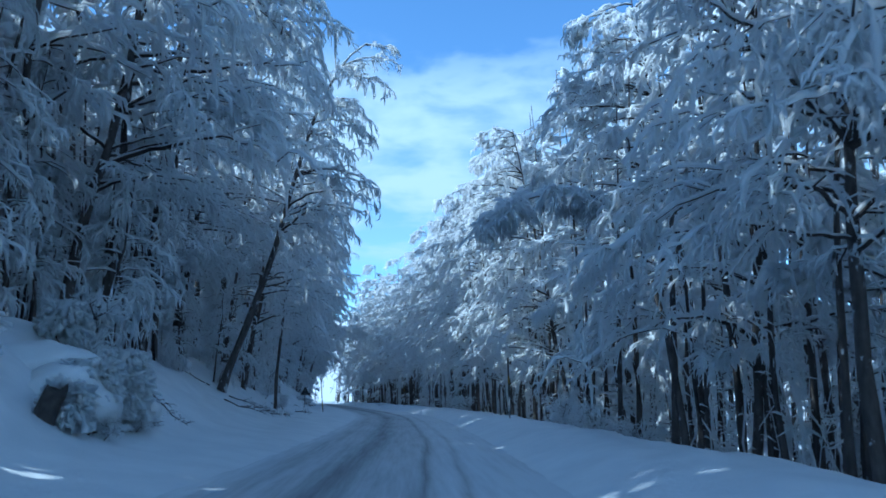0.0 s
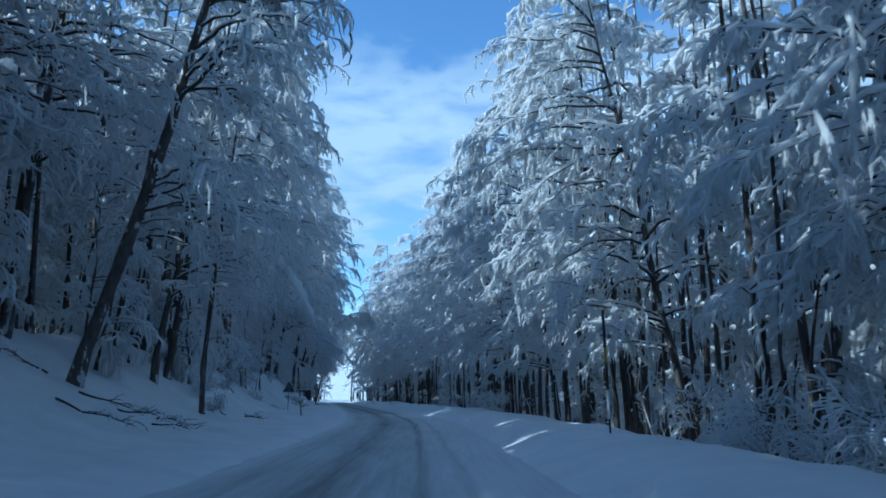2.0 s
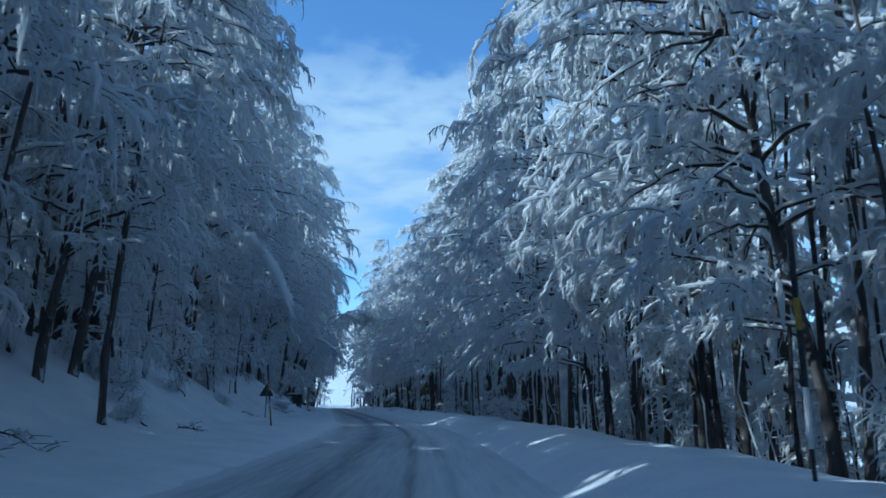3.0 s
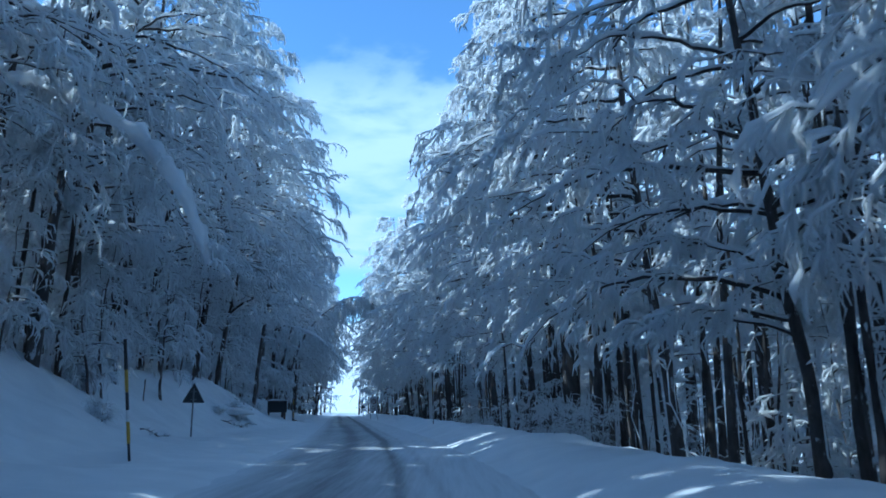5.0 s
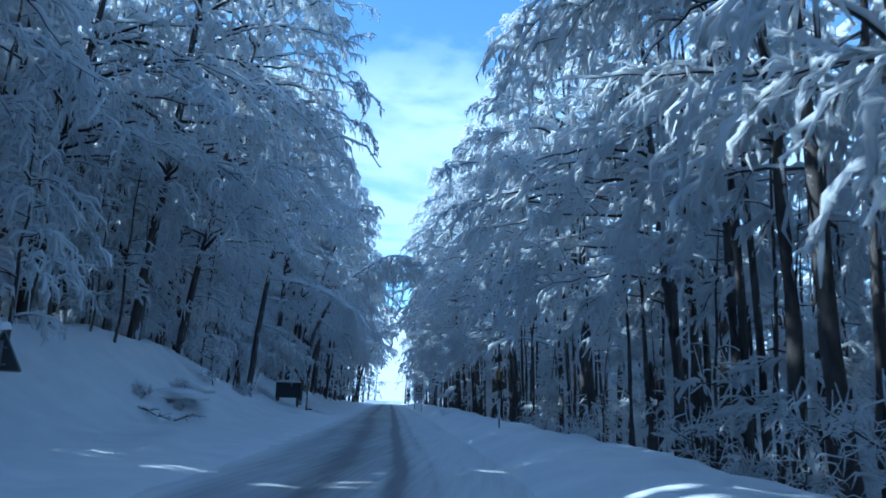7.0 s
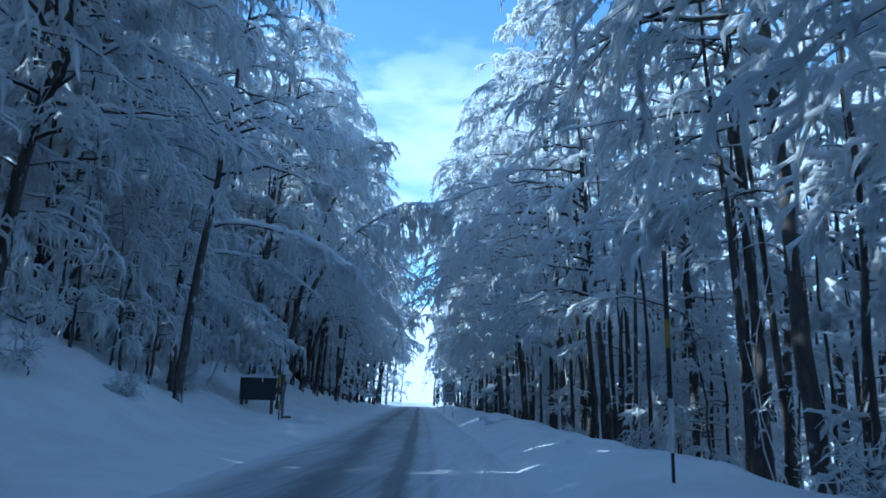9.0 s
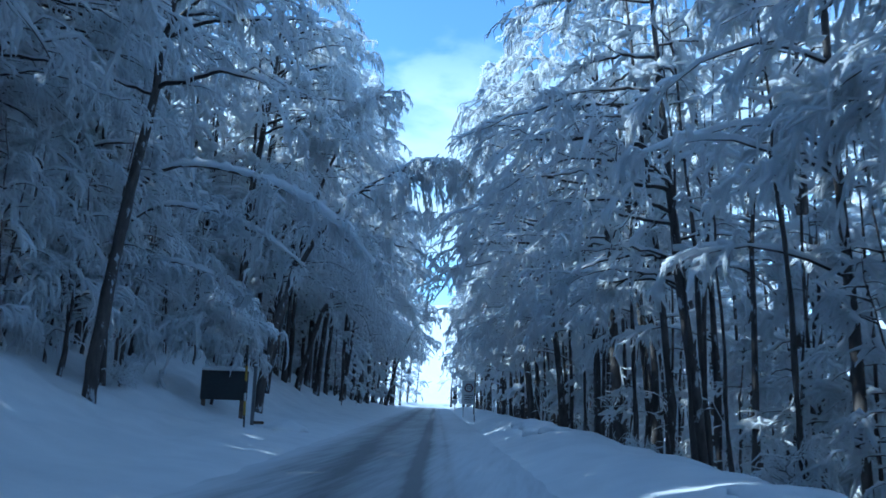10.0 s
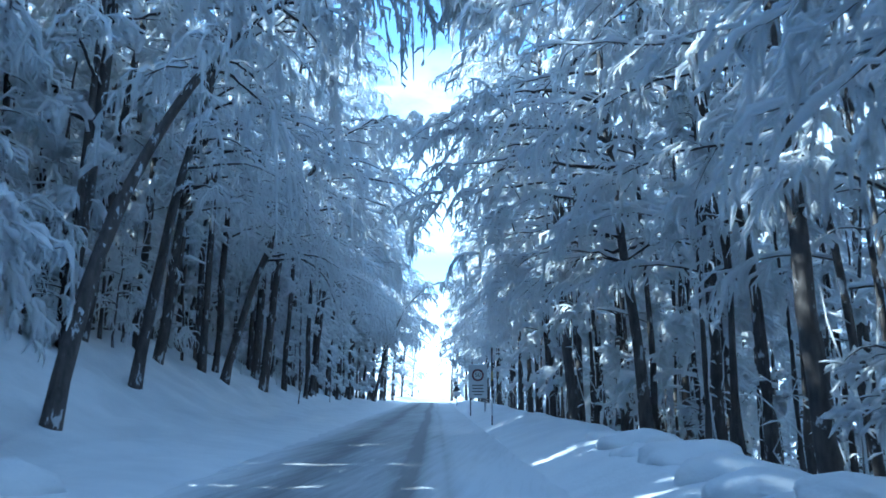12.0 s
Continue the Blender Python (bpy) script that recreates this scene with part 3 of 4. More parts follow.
for row in (RIGHT, LEFT):
    side = 1 if row is RIGHT else -1
    y = 4.0
    while y < 205:
        d = side * (rnd.uniform(7.2, 9.8) if side > 0 else rnd.uniform(9.9, 12.4))
        if side > 0 and 24 < y < 40:
            d += 2.6
        if y > 120:
            d *= float(np.interp(y, [120, 150, 200], [1.0, 0.82, 0.62]))
        if side < 0 and any(a < y < b for a, b in ((57, 70), (75, 90), (101, 124))):
            d -= 6.8 if 100 < y < 125 else 4.2
        if min(abs(y - q) for _, q in row) > 1.5:
            put(rnd.choice(mid_kinds), stand(d, y, (180 if side > 0 else 0) + rnd.uniform(-30, 30), rnd.uniform(0.9, 1.12) * ((1.27 if y > 60 else 0.85 if 36 < y < 48 else 1.25) if side < 0 else 1)))
        y += rnd.uniform(3.2, 5.2) if side > 0 else rnd.uniform(3.2, 5.2)
    # left rows from 17 m inwards: dense trees added to keep sun off the road
    for base, step in (((11.5, 4.6), (15.5, 5.2), (20, 6.6), (26, 9.0)) if side > 0 else ((13.8, 4.6), (17.0, 4.4), (20.5, 4.8), (24.5, 5.2))):
        y = -14.0 if side < 0 else 0.0
        while y < (172 if side > 0 else 200):
            m = stand(side * (base + rnd.uniform(-1.6, 1.6)), y, rnd.uniform(-180, 180), rnd.uniform(0.9, 1.15) * grown(side, base, y))
            if base > 15:
                deep(rnd.choice(full_shapes if side < 0 or base > 22 else far_shapes), m)
            else:
                put(rnd.choice(far_kinds), m)
            y += rnd.uniform(0.7, 1.35) * step
    y = 126.0
    while y < 206 and side < 0:
        near = float(np.interp(y, [126, 150, 200], [9.5, 7.6, 5.6]))
        deep(rnd.choice(far_shapes), stand(-rnd.uniform(near, near + 16), y, rnd.uniform(-60, 60), rnd.uniform(0.95, 1.2)))
        if y > 138:
            deep(rnd.choice(full_shapes), stand(-rnd.uniform(near + 1.5, near + 9), y, rnd.uniform(-180, 180), rnd.uniform(0.55, 0.8)))
        y += rnd.uniform(1.0, 2.0)
    # low dense trees added behind the left row to stop sun dapples on the right bank
    y = 26.0
    while y < 47 and side < 0:
        deep(rnd.choice(full_shapes), stand(-rnd.uniform(12.5, 22), y, rnd.uniform(-180, 180), rnd.uniform(0.75, 0.95)))
        y += rnd.uniform(0.8, 1.6)
    # extra tall trees set far back, added to shade the crowns across the road
    y = 82.0
    while y < 125 and side < 0:
        deep(rnd.choice(far_shapes), stand(-rnd.uniform(17.5, 23), y, rnd.uniform(-180, 180), rnd.uniform(1.3, 1.45)))
        y += rnd.uniform(1.6, 2.6)
    y = 104.0
    while y < 150 and side < 0:
        deep(rnd.choice(far_shapes), stand(-rnd.uniform(12.8, 16.5), y, rnd.uniform(-60, 60), rnd.uniform(1.12, 1.28)))
        y += rnd.uniform(3.2, 5.0)
    y = 132.0
    while y < 205 and side > 0:
        deep(rnd.choice(far_shapes), stand(rnd.uniform(7.5, 12.5) * float(np.interp(y, [120, 150, 200], [1.0, 0.82, 0.66])), y, 180 + rnd.uniform(-40, 40), rnd.uniform(1.0, 1.2)))
        y += rnd.uniform(2.4, 3.8)
    y = 6.0
    while y < 150:
        laden = rnd.random() < (0.7 if side < 0 else 0.35)
        m = stand(side * ((9.9 + 9.0 * rnd.random() ** 1.5) if side < 0 else rnd.uniform(8.2, 18) if laden else rnd.uniform(6.4, 18)), y, rnd.uniform(-180, 180), rnd.uniform(0.7, 1.2))
        put(rnd.choice(laden_kinds if laden else young_kinds), m)
        y += rnd.uniform(0.6, 1.5) if side > 0 else rnd.uniform(0.5, 1.1)
    y = 4.0
    while y < 160:
        inward, k = 10.5 * rnd.random() ** 1.4, rnd.randrange(4)
        m = stand(side * (6.5 + inward + (4.2 if side < 0 else 0)), y, (180 if side > 0 else 0) + rnd.uniform(-60, 60), rnd.uniform(0.8, 1.2))
        if inward < 4.5:
            put(pole_kinds[k], m)
        else:
            deep(pole_shapes[k], m)
        y += rnd.uniform(0.3, 0.8) if side > 0 else rnd.uniform(0.8, 1.8)


# bowed trees over the road
def bowed(label, line, **how):
    """A tree bent over by its snow; line: a few places from its foot to its tip."""
    x, y = line[0][0], line[0][1]
    z = float(land(x - lane(y), y))
    t = tree("bowed_beech", label, "bowed trees", True, spine=[(a - x, b - y, max(c - z, 0)) for a, b, c in line], **how)
    t.matrix_basis = Matrix.Translation((x, y, z))
    return t


bowed("leaning beech bent over the road, heavy with hanging snow", [(-8.5, 40.8, 1.4), (-7.2, 40.2, 4.7), (-6.1, 39.8, 7.8), (-5.3, 39.7, 11.2), (-4.4, 39.6, 14.5), (-3.2, 39.5, 17.2), (-1.9, 39.4, 18.5), (-0.9, 39.3, 18.0)],
      seed=201, girth=0.2, first=0.25, boughs=34, branches=10, twigs=7, reach=4.3, bias=0.65, droop=1.2, cap=0.05)
bowed("snow-heavy limb of a slim beech reaching out over the road", [(7.2, 22.4, 0), (6.9, 22.7, 3.0), (6.3, 23.0, 5.7), (5.1, 23.4, 6.9), (3.7, 23.5, 6.75), (2.6, 23.5, 6.2), (1.95, 23.5, 5.7), (1.5, 23.5, 5.15)],
      seed=212, girth=0.10, first=0.55, boughs=40, branches=6, twigs=7, reach=1.0, bias=0.3, droop=0.9, cap=0.07, load=1.3, up=0.4)
bowed("thin tree bowed over by a thick rope of snow", [(-13.6, 68.5, 2), (-13.6, 68.5, 7.5), (-12.9, 68.5, 10.8), (-11.6, 68.5, 11.0), (-10.2, 68.5, 10.3), (-8.5, 68.5, 9.3), (-7.2, 68.5, 7.9), (-6.4, 68.5, 6.5), (-6.0, 68.5, 5.2)],
      seed=202, girth=0.1, first=0.4, boughs=14, branches=6, twigs=6, reach=1.5, bias=0.3, droop=2.5, cap=0.26, load=1.2, up=0.3)
bowed("bent beech arching over the road with hanging snowy branches", [(-13.95, 120.2, 0.6), (-13.85, 120.6, 2.4), (-13.7, 121.0, 4.0), (-13.35, 121.6, 5.9), (-12.6, 122.2, 7.9), (-11.57, 122.8, 9.6), (-10.1, 123.3, 10.9), (-8.3, 123.7, 11.85), (-6.8, 123.7, 11.75), (-5.9, 123.7, 11.0)],
      seed=203, girth=0.19, first=0.5, boughs=44, branches=8, twigs=6, reach=3.4, bias=0.3, droop=3.3, cap=0.09, up=0.25)
bowed("bowed tree weighed down by a long snow-covered stem", [(-15.3, 111.0, 1), (-15.9, 111.8, 4.0), (-16.0, 112.3, 6.6), (-15.4, 112.4, 7.9), (-14.4, 112.4, 8.3), (-13.2, 112.4, 8.25), (-11.7, 112.4, 7.85), (-10.15, 112.4, 7.25), (-8.5, 112.4, 6.0), (-7.8, 112.4, 5.1)],
      seed=204, girth=0.13, first=0.5, boughs=16, branches=6, twigs=5, reach=1.7, bias=0.3, droop=3.0, cap=0.13, up=0.15)
bowed("bowed tree weighed down by a long snow-covered stem", [(-15.1, 110.3, 1), (-15.7, 111.4, 4.0), (-15.8, 112.2, 6.3), (-15.2, 112.9, 7.1), (-14.4, 113.0, 7.15), (-12.8, 113.1, 6.75), (-11.5, 113.1, 6.2), (-10.2, 113.1, 5.2)],
      seed=205, girth=0.1, first=0.5, boughs=12, branches=5, twigs=5, reach=1.4, bias=0.3, droop=3.0, cap=0.085, up=0.15)
bowed("thin sapling bent in an arc by its snow", [(-16.2, 113.6, 1), (-16.3, 114.0, 3.6), (-16.0, 114.2, 5.2), (-15.2, 114.2, 5.55), (-14.2, 114.2, 5.3), (-13.0, 114.2, 4.8), (-12.3, 114.2, 4.2)],
      seed=211, girth=0.08, first=0.5, boughs=10, branches=5, twigs=5, reach=1.1, bias=0.3, droop=2.4, cap=0.075, up=0.15)
bowed("tall beech leaning far over the road under its snow", [(-18.2, 139, 1.5), (-17.0, 139, 6.0), (-15.2, 139, 10.0), (-13.2, 139.4, 12.6), (-11.4, 139.8, 13.2), (-10.0, 140, 12.6)],
      seed=207, girth=0.2, first=0.3, boughs=34, branches=9, twigs=6, reach=4.2, bias=0.5, droop=1.6, cap=0.07)
bowed("tall beech leaning far over the road under its snow", [(-16.4, 128, 1), (-15.4, 127.8, 7), (-13.8, 127.6, 12.5), (-12.2, 127.5, 15.6), (-10.6, 127.5, 16.8)],
      seed=208, girth=0.19, first=0.3, boughs=34, branches=9, twigs=6, reach=4.4, bias=0.5, droop=1.4, cap=0.05)
bowed("beech bent over the road, its twigs thick with snow", [(0.4, 126, 0), (0.1, 126, 5), (-1.1, 126, 9.4), (-2.8, 126, 12.0), (-4.6, 126, 12.8)],
      seed=209, girth=0.17, first=0.35, boughs=32, branches=9, twigs=6, reach=3.8, bias=0.2, droop=1.5, cap=0.06)
bowed("far beech bowed across the end of the road, curtained with snow", [(-21.5, 186, 0.5), (-20.4, 186, 5.5), (-18.6, 186, 9.5), (-16.6, 186, 11.6), (-14.4, 186, 12.2), (-12.6, 186, 11.4)],
      seed=210, girth=0.18, first=0.35, boughs=44, branches=7, twigs=6, reach=3.6, bias=0.2, droop=1.7, cap=0.1, load=1.3)
shelter = tree("weeping_sapling", "small tree bowed to a dome of snow behind the board", "", True, seed=206, height=3.9, girth=0.06, lean=(0.3, 0), first=0.72, boughs=32, branches=9, twigs=8, reach=3.1, bias=0.1, droop=1.8, load=1.6, top=1.0)
shelter.matrix_basis = stand(-8.3, 117.3)
leaner = tree("beech_tree", "slim dark beech leaning over the bank, snow on its high boughs", "roadside beeches", True, seed=15, height=17, girth=0.19, lean=(1.9, 0.2), reach=5.0, bias=0.6, first=0.42, boughs=18, branches=10, twigs=6)
leaner.matrix_basis = stand(-8.6, 107.7)

# shrubs on the banks
SHRUB = "low leafless shrub half buried under fresh snow"
shrub_kinds = [tree("snowy_shrub", SHRUB, "bank shrubs", category="shrub", seed=301 + k, height=hh, girth=0.02, lean=(0.1, 0), first=0.05, boughs=11, branches=5, twigs=4, reach=rr, bias=0.1, droop=-1.7, load=0.42, up=0.7, top=1.0, sink=0.2)
               for k, (hh, rr) in enumerate([(0.9, 1.1), (1.3, 1.0), (0.6, 0.9)])]
for d, y, s in ((-5.95, 17.0, 0.5), (-5.9, 18.5, 0.45), (-6.0, 19.7, 0.45), (-8.3, 16.0, 0.7), (-8.2, 21.5, 1.1), (-7.7, 49.3, 0.7), (-8.9, 52.2, 0.9), (-8.2, 87.2, 0.6), (-7.2, 88.2, 0.5), (-7.6, 90.6, 0.6), (-7.5, 100.3, 0.9), (-8.0, 95.6, 1.0),
                (-9.4, 62.0, 1.4), (-9.2, 71.5, 0.8), (-9.6, 112.0, 1.0), (5.3, 31.4, 1.2), (5.7, 29.2, 1.3), (5.5, 33.6, 1.0), (6.0, 26.5, 1.1), (6.1, 38.0, 1.1), (5.9, 69.5, 0.9), (5.8, 72.0, 1.0), (6.2, 74.0, 1.1),
                (5.9, 76.2, 1.0), (6.3, 79.0, 1.0), (6.5, 82.6, 1.0), (6.0, 92.0, 1.2), (6.2, 104.0, 1.1), (6.4, 116.5, 0.9)):
    put(rnd.choice(shrub_kinds), stand(d, y, rnd.uniform(0, 360), s))


# broken branches lying on the bank
def fallen_branch(d, y, turn, length, seed, lift=0.25):
    """A dark branch with side twigs, half sunk in the snow and following its slope."""
    g = np.random.default_rng(seed)
    foot = tagged(new("fallen_branch"), "broken dark branch lying half buried in the bank's snow", "branch", "fallen branches")
    foot.matrix_basis = stand(d, y, turn)
    m = foot.matrix_basis
    s = np.linspace(0, 1, 9)
    P = np.stack([length * s, 0.22 * length * s**2 + 0.05 * np.cumsum(g.normal(0, 1, 9)) * length * 0.5, 0 * s], -1)
    for q in P:
        w = m @ Vector(q)
        q[2] = float(land(w.x - lane(w.y), w.y)) - m.translation.z
    P[:, 2] += lift * np.sin(s * 2.7) * length * 0.4 + 0.015
    twigs = arcs(g, along(P[None], np.zeros(9, int), g.uniform(0.25, 1, 9)), g.choice([-1, 1], 9) * g.uniform(0.4, 1.1, 9), length * g.uniform(0.15, 0.4, 9), length * g.uniform(0.0, 0.15, 9), length * g.uniform(-0.1, 0.1, 9), 5, 0.04)
    link_mesh("limb", *tubes(P[None], 0.022 * (1.1 - s)[None] * length**0.5, 6), TWIG, parent=foot)
    for t in twigs:
        link_mesh("twig", *tubes(t[None], np.linspace(0.011, 0.004, 5)[None], 4), TWIG, parent=foot)
    A = np.concatenate([along(P[None], np.zeros(6, int), g.uniform(0.1, 1, 6)), along(twigs, g.integers(0, 9, 8), g.uniform(0.3, 1, 8))])
    E = A + g.normal(0, 0.06, A.shape)
    tagged(link_mesh("snow_load", *joined([lumps_of_snow(A, (A + E) / 2, E, g.uniform(0.02, 0.05, len(A)), 0.8, g)]), TREE_SNOW, parent=foot), "small clumps of snow", kind="stuff")


for k, (d, y, turn, length) in enumerate(((-8.6, 39.6, 35, 1.7), (-8.5, 38.2, -20, 1.9), (-8.0, 40.6, 10, 1.3), (-7.6, 42.6, -35, 1.4), (-6.7, 39.4, -10, 0.9), (-7.3, 50.2, 130, 1.6), (-7.0, 52.0, -60, 1.3), (-7.9, 86.2, -30, 1.2), (-7.0, 87.0, 60, 1.0),
                                          (-6.1, 16.7, 80, 0.8), (-6.0, 17.9, 100, 0.7), (-6.0, 19.0, 70, 0.7), (-6.2, 19.9, 110, 0.8), (-7.0, 22.6, -20, 1.0), (-9.6, 40.0, 170, 1.3), (-8.4, 73.0, -15, 0.8))):
    fallen_branch(d, y, turn, length, 500 + k)

# snow-laden bushes that hang over the foot of the bank
bush_kinds = [tree("laden_bush", "low bush pressed down under a thick cushion of snow", "laden bushes", category="bush", seed=321 + k, height=hh, girth=0.03, lean=(0.3, 0), first=0.45, boughs=26, branches=4, twigs=6, reach=1.15, bias=0.3, droop=1.2, load=0.8, long_twigs=0.7, top=1.0, sink=0.2, detail=0)
              for k, hh in enumerate([0.85, 1.1])]
for k, (d, y, turn, size) in enumerate(((-6.5, 16.2, 10, 0.8), (-6.5, 17.4, -20, 0.95), (-6.4, 18.6, 20, 0.9), (-6.7, 19.8, 0, 0.9), (-7.9, 15.2, 40, 0.9), (-8.6, 21.0, 10, 1.0))):
    put(bush_kinds[k % 2], stand(d, y, turn, size))
put(pole_kinds[1], stand(-7.65, 47.8, 20, 0.9))



def tree_stump(d, y):
    """A broken stump, dark with rot, leaning out of the bank."""
    stump = tagged(new("tree_stump"), "dark rotten stump jutting from the snowy bank", "stump")
    g = np.random.default_rng(9)
    s = np.linspace(0, 1, 6)
    P = np.stack([0.35 * s, -0.18 * s, 0.75 * s - 0.2], -1)[None]
    v, f = tubes(P, (0.21 * (1 - 0.2 * s))[None], 14)
    v = v + np.repeat(g.normal(0, 0.02, (14, 3))[None], 6, 0).reshape(-1, 3)
    v[-14:, 2] += g.normal(0, 0.06, 14)
    v = np.concatenate([v, P[0, -1:] - [0, 0, 0.08]])
    link_mesh("trunk", v, np.concatenate([f, [[70 + k, 70 + (k + 1) % 14, 84, 70 + k] for k in range(14)]]), TWIG, parent=stump)
    A = np.array([[0.25, -0.1, 0.6], [0.1, 0.1, 0.42], [0.3, 0.05, 0.55]])
    tagged(link_mesh("snow_load", *joined([lumps_of_snow(A, A + [0.1, 0, 0.08], A + [0.22, 0.02, 0.0], np.array([0.14, 0.16, 0.12]), 0.5, g)]), TREE_SNOW, parent=stump), "clumps of snow", kind="stuff")
    stump.matrix_basis = Matrix.Translation((0, 0, -0.15)) @ stand(d, y)


tree_stump(-6.55, 15.7)

# the depth of the forest, too many trees to tell apart
for n in range(460):
    g = np.random.default_rng(1000 + n)
    side = -1 if n % 2 else 1
    if n < 260:
        d, y = side * ((29 if side < 0 else 22) + 34 * g.uniform(0, 1) ** 1.4), g.uniform(-25, 225)
    elif n < 400:
        d, y = side * g.uniform(9, 28) - 1.0, g.uniform(150, 210)
    else:
        d, y = side * g.uniform(2.9, 30) - 1.0, g.uniform(208, 246)
    hgt = g.uniform(15, 20) * (1 if side < 0 else 1.3)
    trunk, wood, snow, _ = grow(2000 + n, height=hgt, girth=0.17, first=0.04, boughs=11, branches=3, twigs=1, reach=4.8, bias=0.1, detail=0, load=2.7 if side < 0 else 2.8, long_twigs=1.8)
    at = np.array([float(lane(y)) + d, y, float(land(d, y))])
    pieces_w += [(v + at, f) for v, f in [trunk]]
    pieces_s += [(v + at, f) for v, f in snow]

# narrow gaps between the crowns, through which the low sun reaches the road: metres along and half their width
GAPS = ((66.9, 0.16), (68.3, 0.10), (71.2, 0.26), (72.3, 0.20), (75.0, 0.10), (95.2, 0.10), (98.5, 0.10), (111.5, 0.10), (114.5, 0.12), (117.0, 0.10), (120.5, 0.14), (126.0, 0.12), (133.0, 0.15))
slope, skew = math.tan(SUN_ELEV), SUN_FROM.y / SUN_FROM.x


def in_gap(P):
    """Which of the points P (n, 3) lie in one of the gaps."""
    hit = np.zeros(len(P), bool)
    for y0, half in GAPS:
        x0 = float(lane(y0))
        q, up = P[:, 1] - y0 - skew * (P[:, 0] - x0), P[:, 2] - slope * (x0 - P[:, 0])
        hit |= (np.abs(q) < half) & (up > -3.2 * slope) & (up < 4.2 * slope) & (P[:, 0] < x0 + 6.0)
    return hit


def open_gaps(v, f):
    """The faces of a joined mass that leave the gaps free."""
    return v, f[~in_gap(v)[f].any(axis=1)]


bpy.context.view_layer.update()
for ob in list(scene.objects):
    if ob.type != "MESH" or ob.parent is None or ob.name.split(".")[0] not in ("snow_load", "bough", "crown_wood", "fine_wood"):
        continue
    m = np.array(ob.matrix_world)
    if not (50 < m[1, 3] < 145 and m[0, 3] < 12):
        continue
    co = np.empty(len(ob.data.vertices) * 3, np.float32)
    ob.data.vertices.foreach_get("co", co)
    hit = in_gap(co.reshape(-1, 3) @ m[:3, :3].T + m[:3, 3])
    if hit.any():
        bm = bmesh.new()
        bm.from_mesh(ob.data)
        bm.verts.ensure_lookup_table()
        bmesh.ops.delete(bm, geom=[bm.verts[k] for k in np.flatnonzero(hit)], context="VERTS")
        if len(bm.faces):
            ob.data = ob.data.copy()
            bm.to_mesh(ob.data)
        bm.free()
# thin whips of saplings, coated white, between the trunks
g = np.random.default_rng(77)
n = 1500
to_right = np.arange(n) < 1000
wy = g.uniform(6, 190, n)
wd = np.where(to_right, 7.2 + 15 * g.uniform(0, 1, n) ** 1.2, -10.6 - 13 * g.uniform(0, 1, n)) * np.interp(wy, [0, 120, 200], [1, 1, 0.7])
u = np.linspace(0, 1, 7)
whips = np.zeros((n, 7, 3)) + np.stack([lane(wy) + wd, wy, land(wd, wy) - 0.1], -1)[:, None]
tall = g.uniform(2.5, 8.0, n)
whips[..., 2] += tall[:, None] * u
whips[..., :2] += np.cumsum(g.normal(0, 0.16, (n, 7, 2)), axis=1) * (u > 0)[:, None] + g.normal(0, 0.7, (n, 1, 2)) * (u**2)[:, None]
pieces_s.append(tubes(whips, g.uniform(0.014, 0.04, n)[:, None] * (1.1 - 0.7 * u), 3))
which = np.repeat(np.arange(n), 9)
start = along(whips, which, g.uniform(0.2, 1, len(which)))
turn = g.uniform(0, 6.28, len(which))
size = g.uniform(0.15, 0.7, len(which))[:, None]
tip = start + size * np.stack([np.cos(turn), np.sin(turn), g.uniform(-0.5, 0.5, len(which))], -1)
pieces_s.append(spindles(start, (start + tip) / 2 + [0, 0, 0.04], tip, g.uniform(0.02, 0.045, len(which))))
woods = tagged(new("distant_woods"), "snow-covered beech wood filling the depth of the forest", "woods", kind="stuff")
tagged(link_mesh("trunk_mass", *joined(pieces_w), BARK, parent=woods), kind="stuff")
tagged(link_mesh("snow_load", *open_gaps(*joined(pieces_s)), TREE_SNOW, parent=woods), kind="stuff")


# ---------------------------------------------------------------- signs, posts and the board
def part(name, bm, mat, parent, label="", smooth=False):
    me = bpy.data.meshes.new(name)
    bm.to_mesh(me)
    bm.free()
    if smooth:
        me.shade_smooth()
    me.materials.append(mat)
    ob = new(name, me)
    ob.parent = parent
    return tagged(ob, label)


def rod(radius, z0, z1, sides=12, bevel=0.004, top=1.0):
    """An upright round bar with softened ends."""
    bm = bmesh.new()
    bmesh.ops.create_cone(bm, cap_ends=True, segments=sides, radius1=radius, radius2=radius * top, depth=z1 - z0, matrix=Matrix.Translation((0, 0, (z0 + z1) / 2)))
    ends = [e for e in bm.edges if len({round(v.co.z, 4) for v in e.verts}) == 1]
    bmesh.ops.bevel(bm, geom=ends, offset=bevel, segments=1, affect="EDGES")
    return bm


def block(sx, sy, sz, at=(0, 0, 0), bevel=0.006):
    bm = bmesh.new()
    bmesh.ops.create_cube(bm, size=1, matrix=Matrix.Translation(at) @ Matrix.Diagonal((sx, sy, sz, 1)))
    bmesh.ops.bevel(bm, geom=bm.edges[:], offset=bevel, segments=2, affect="EDGES")
    return bm


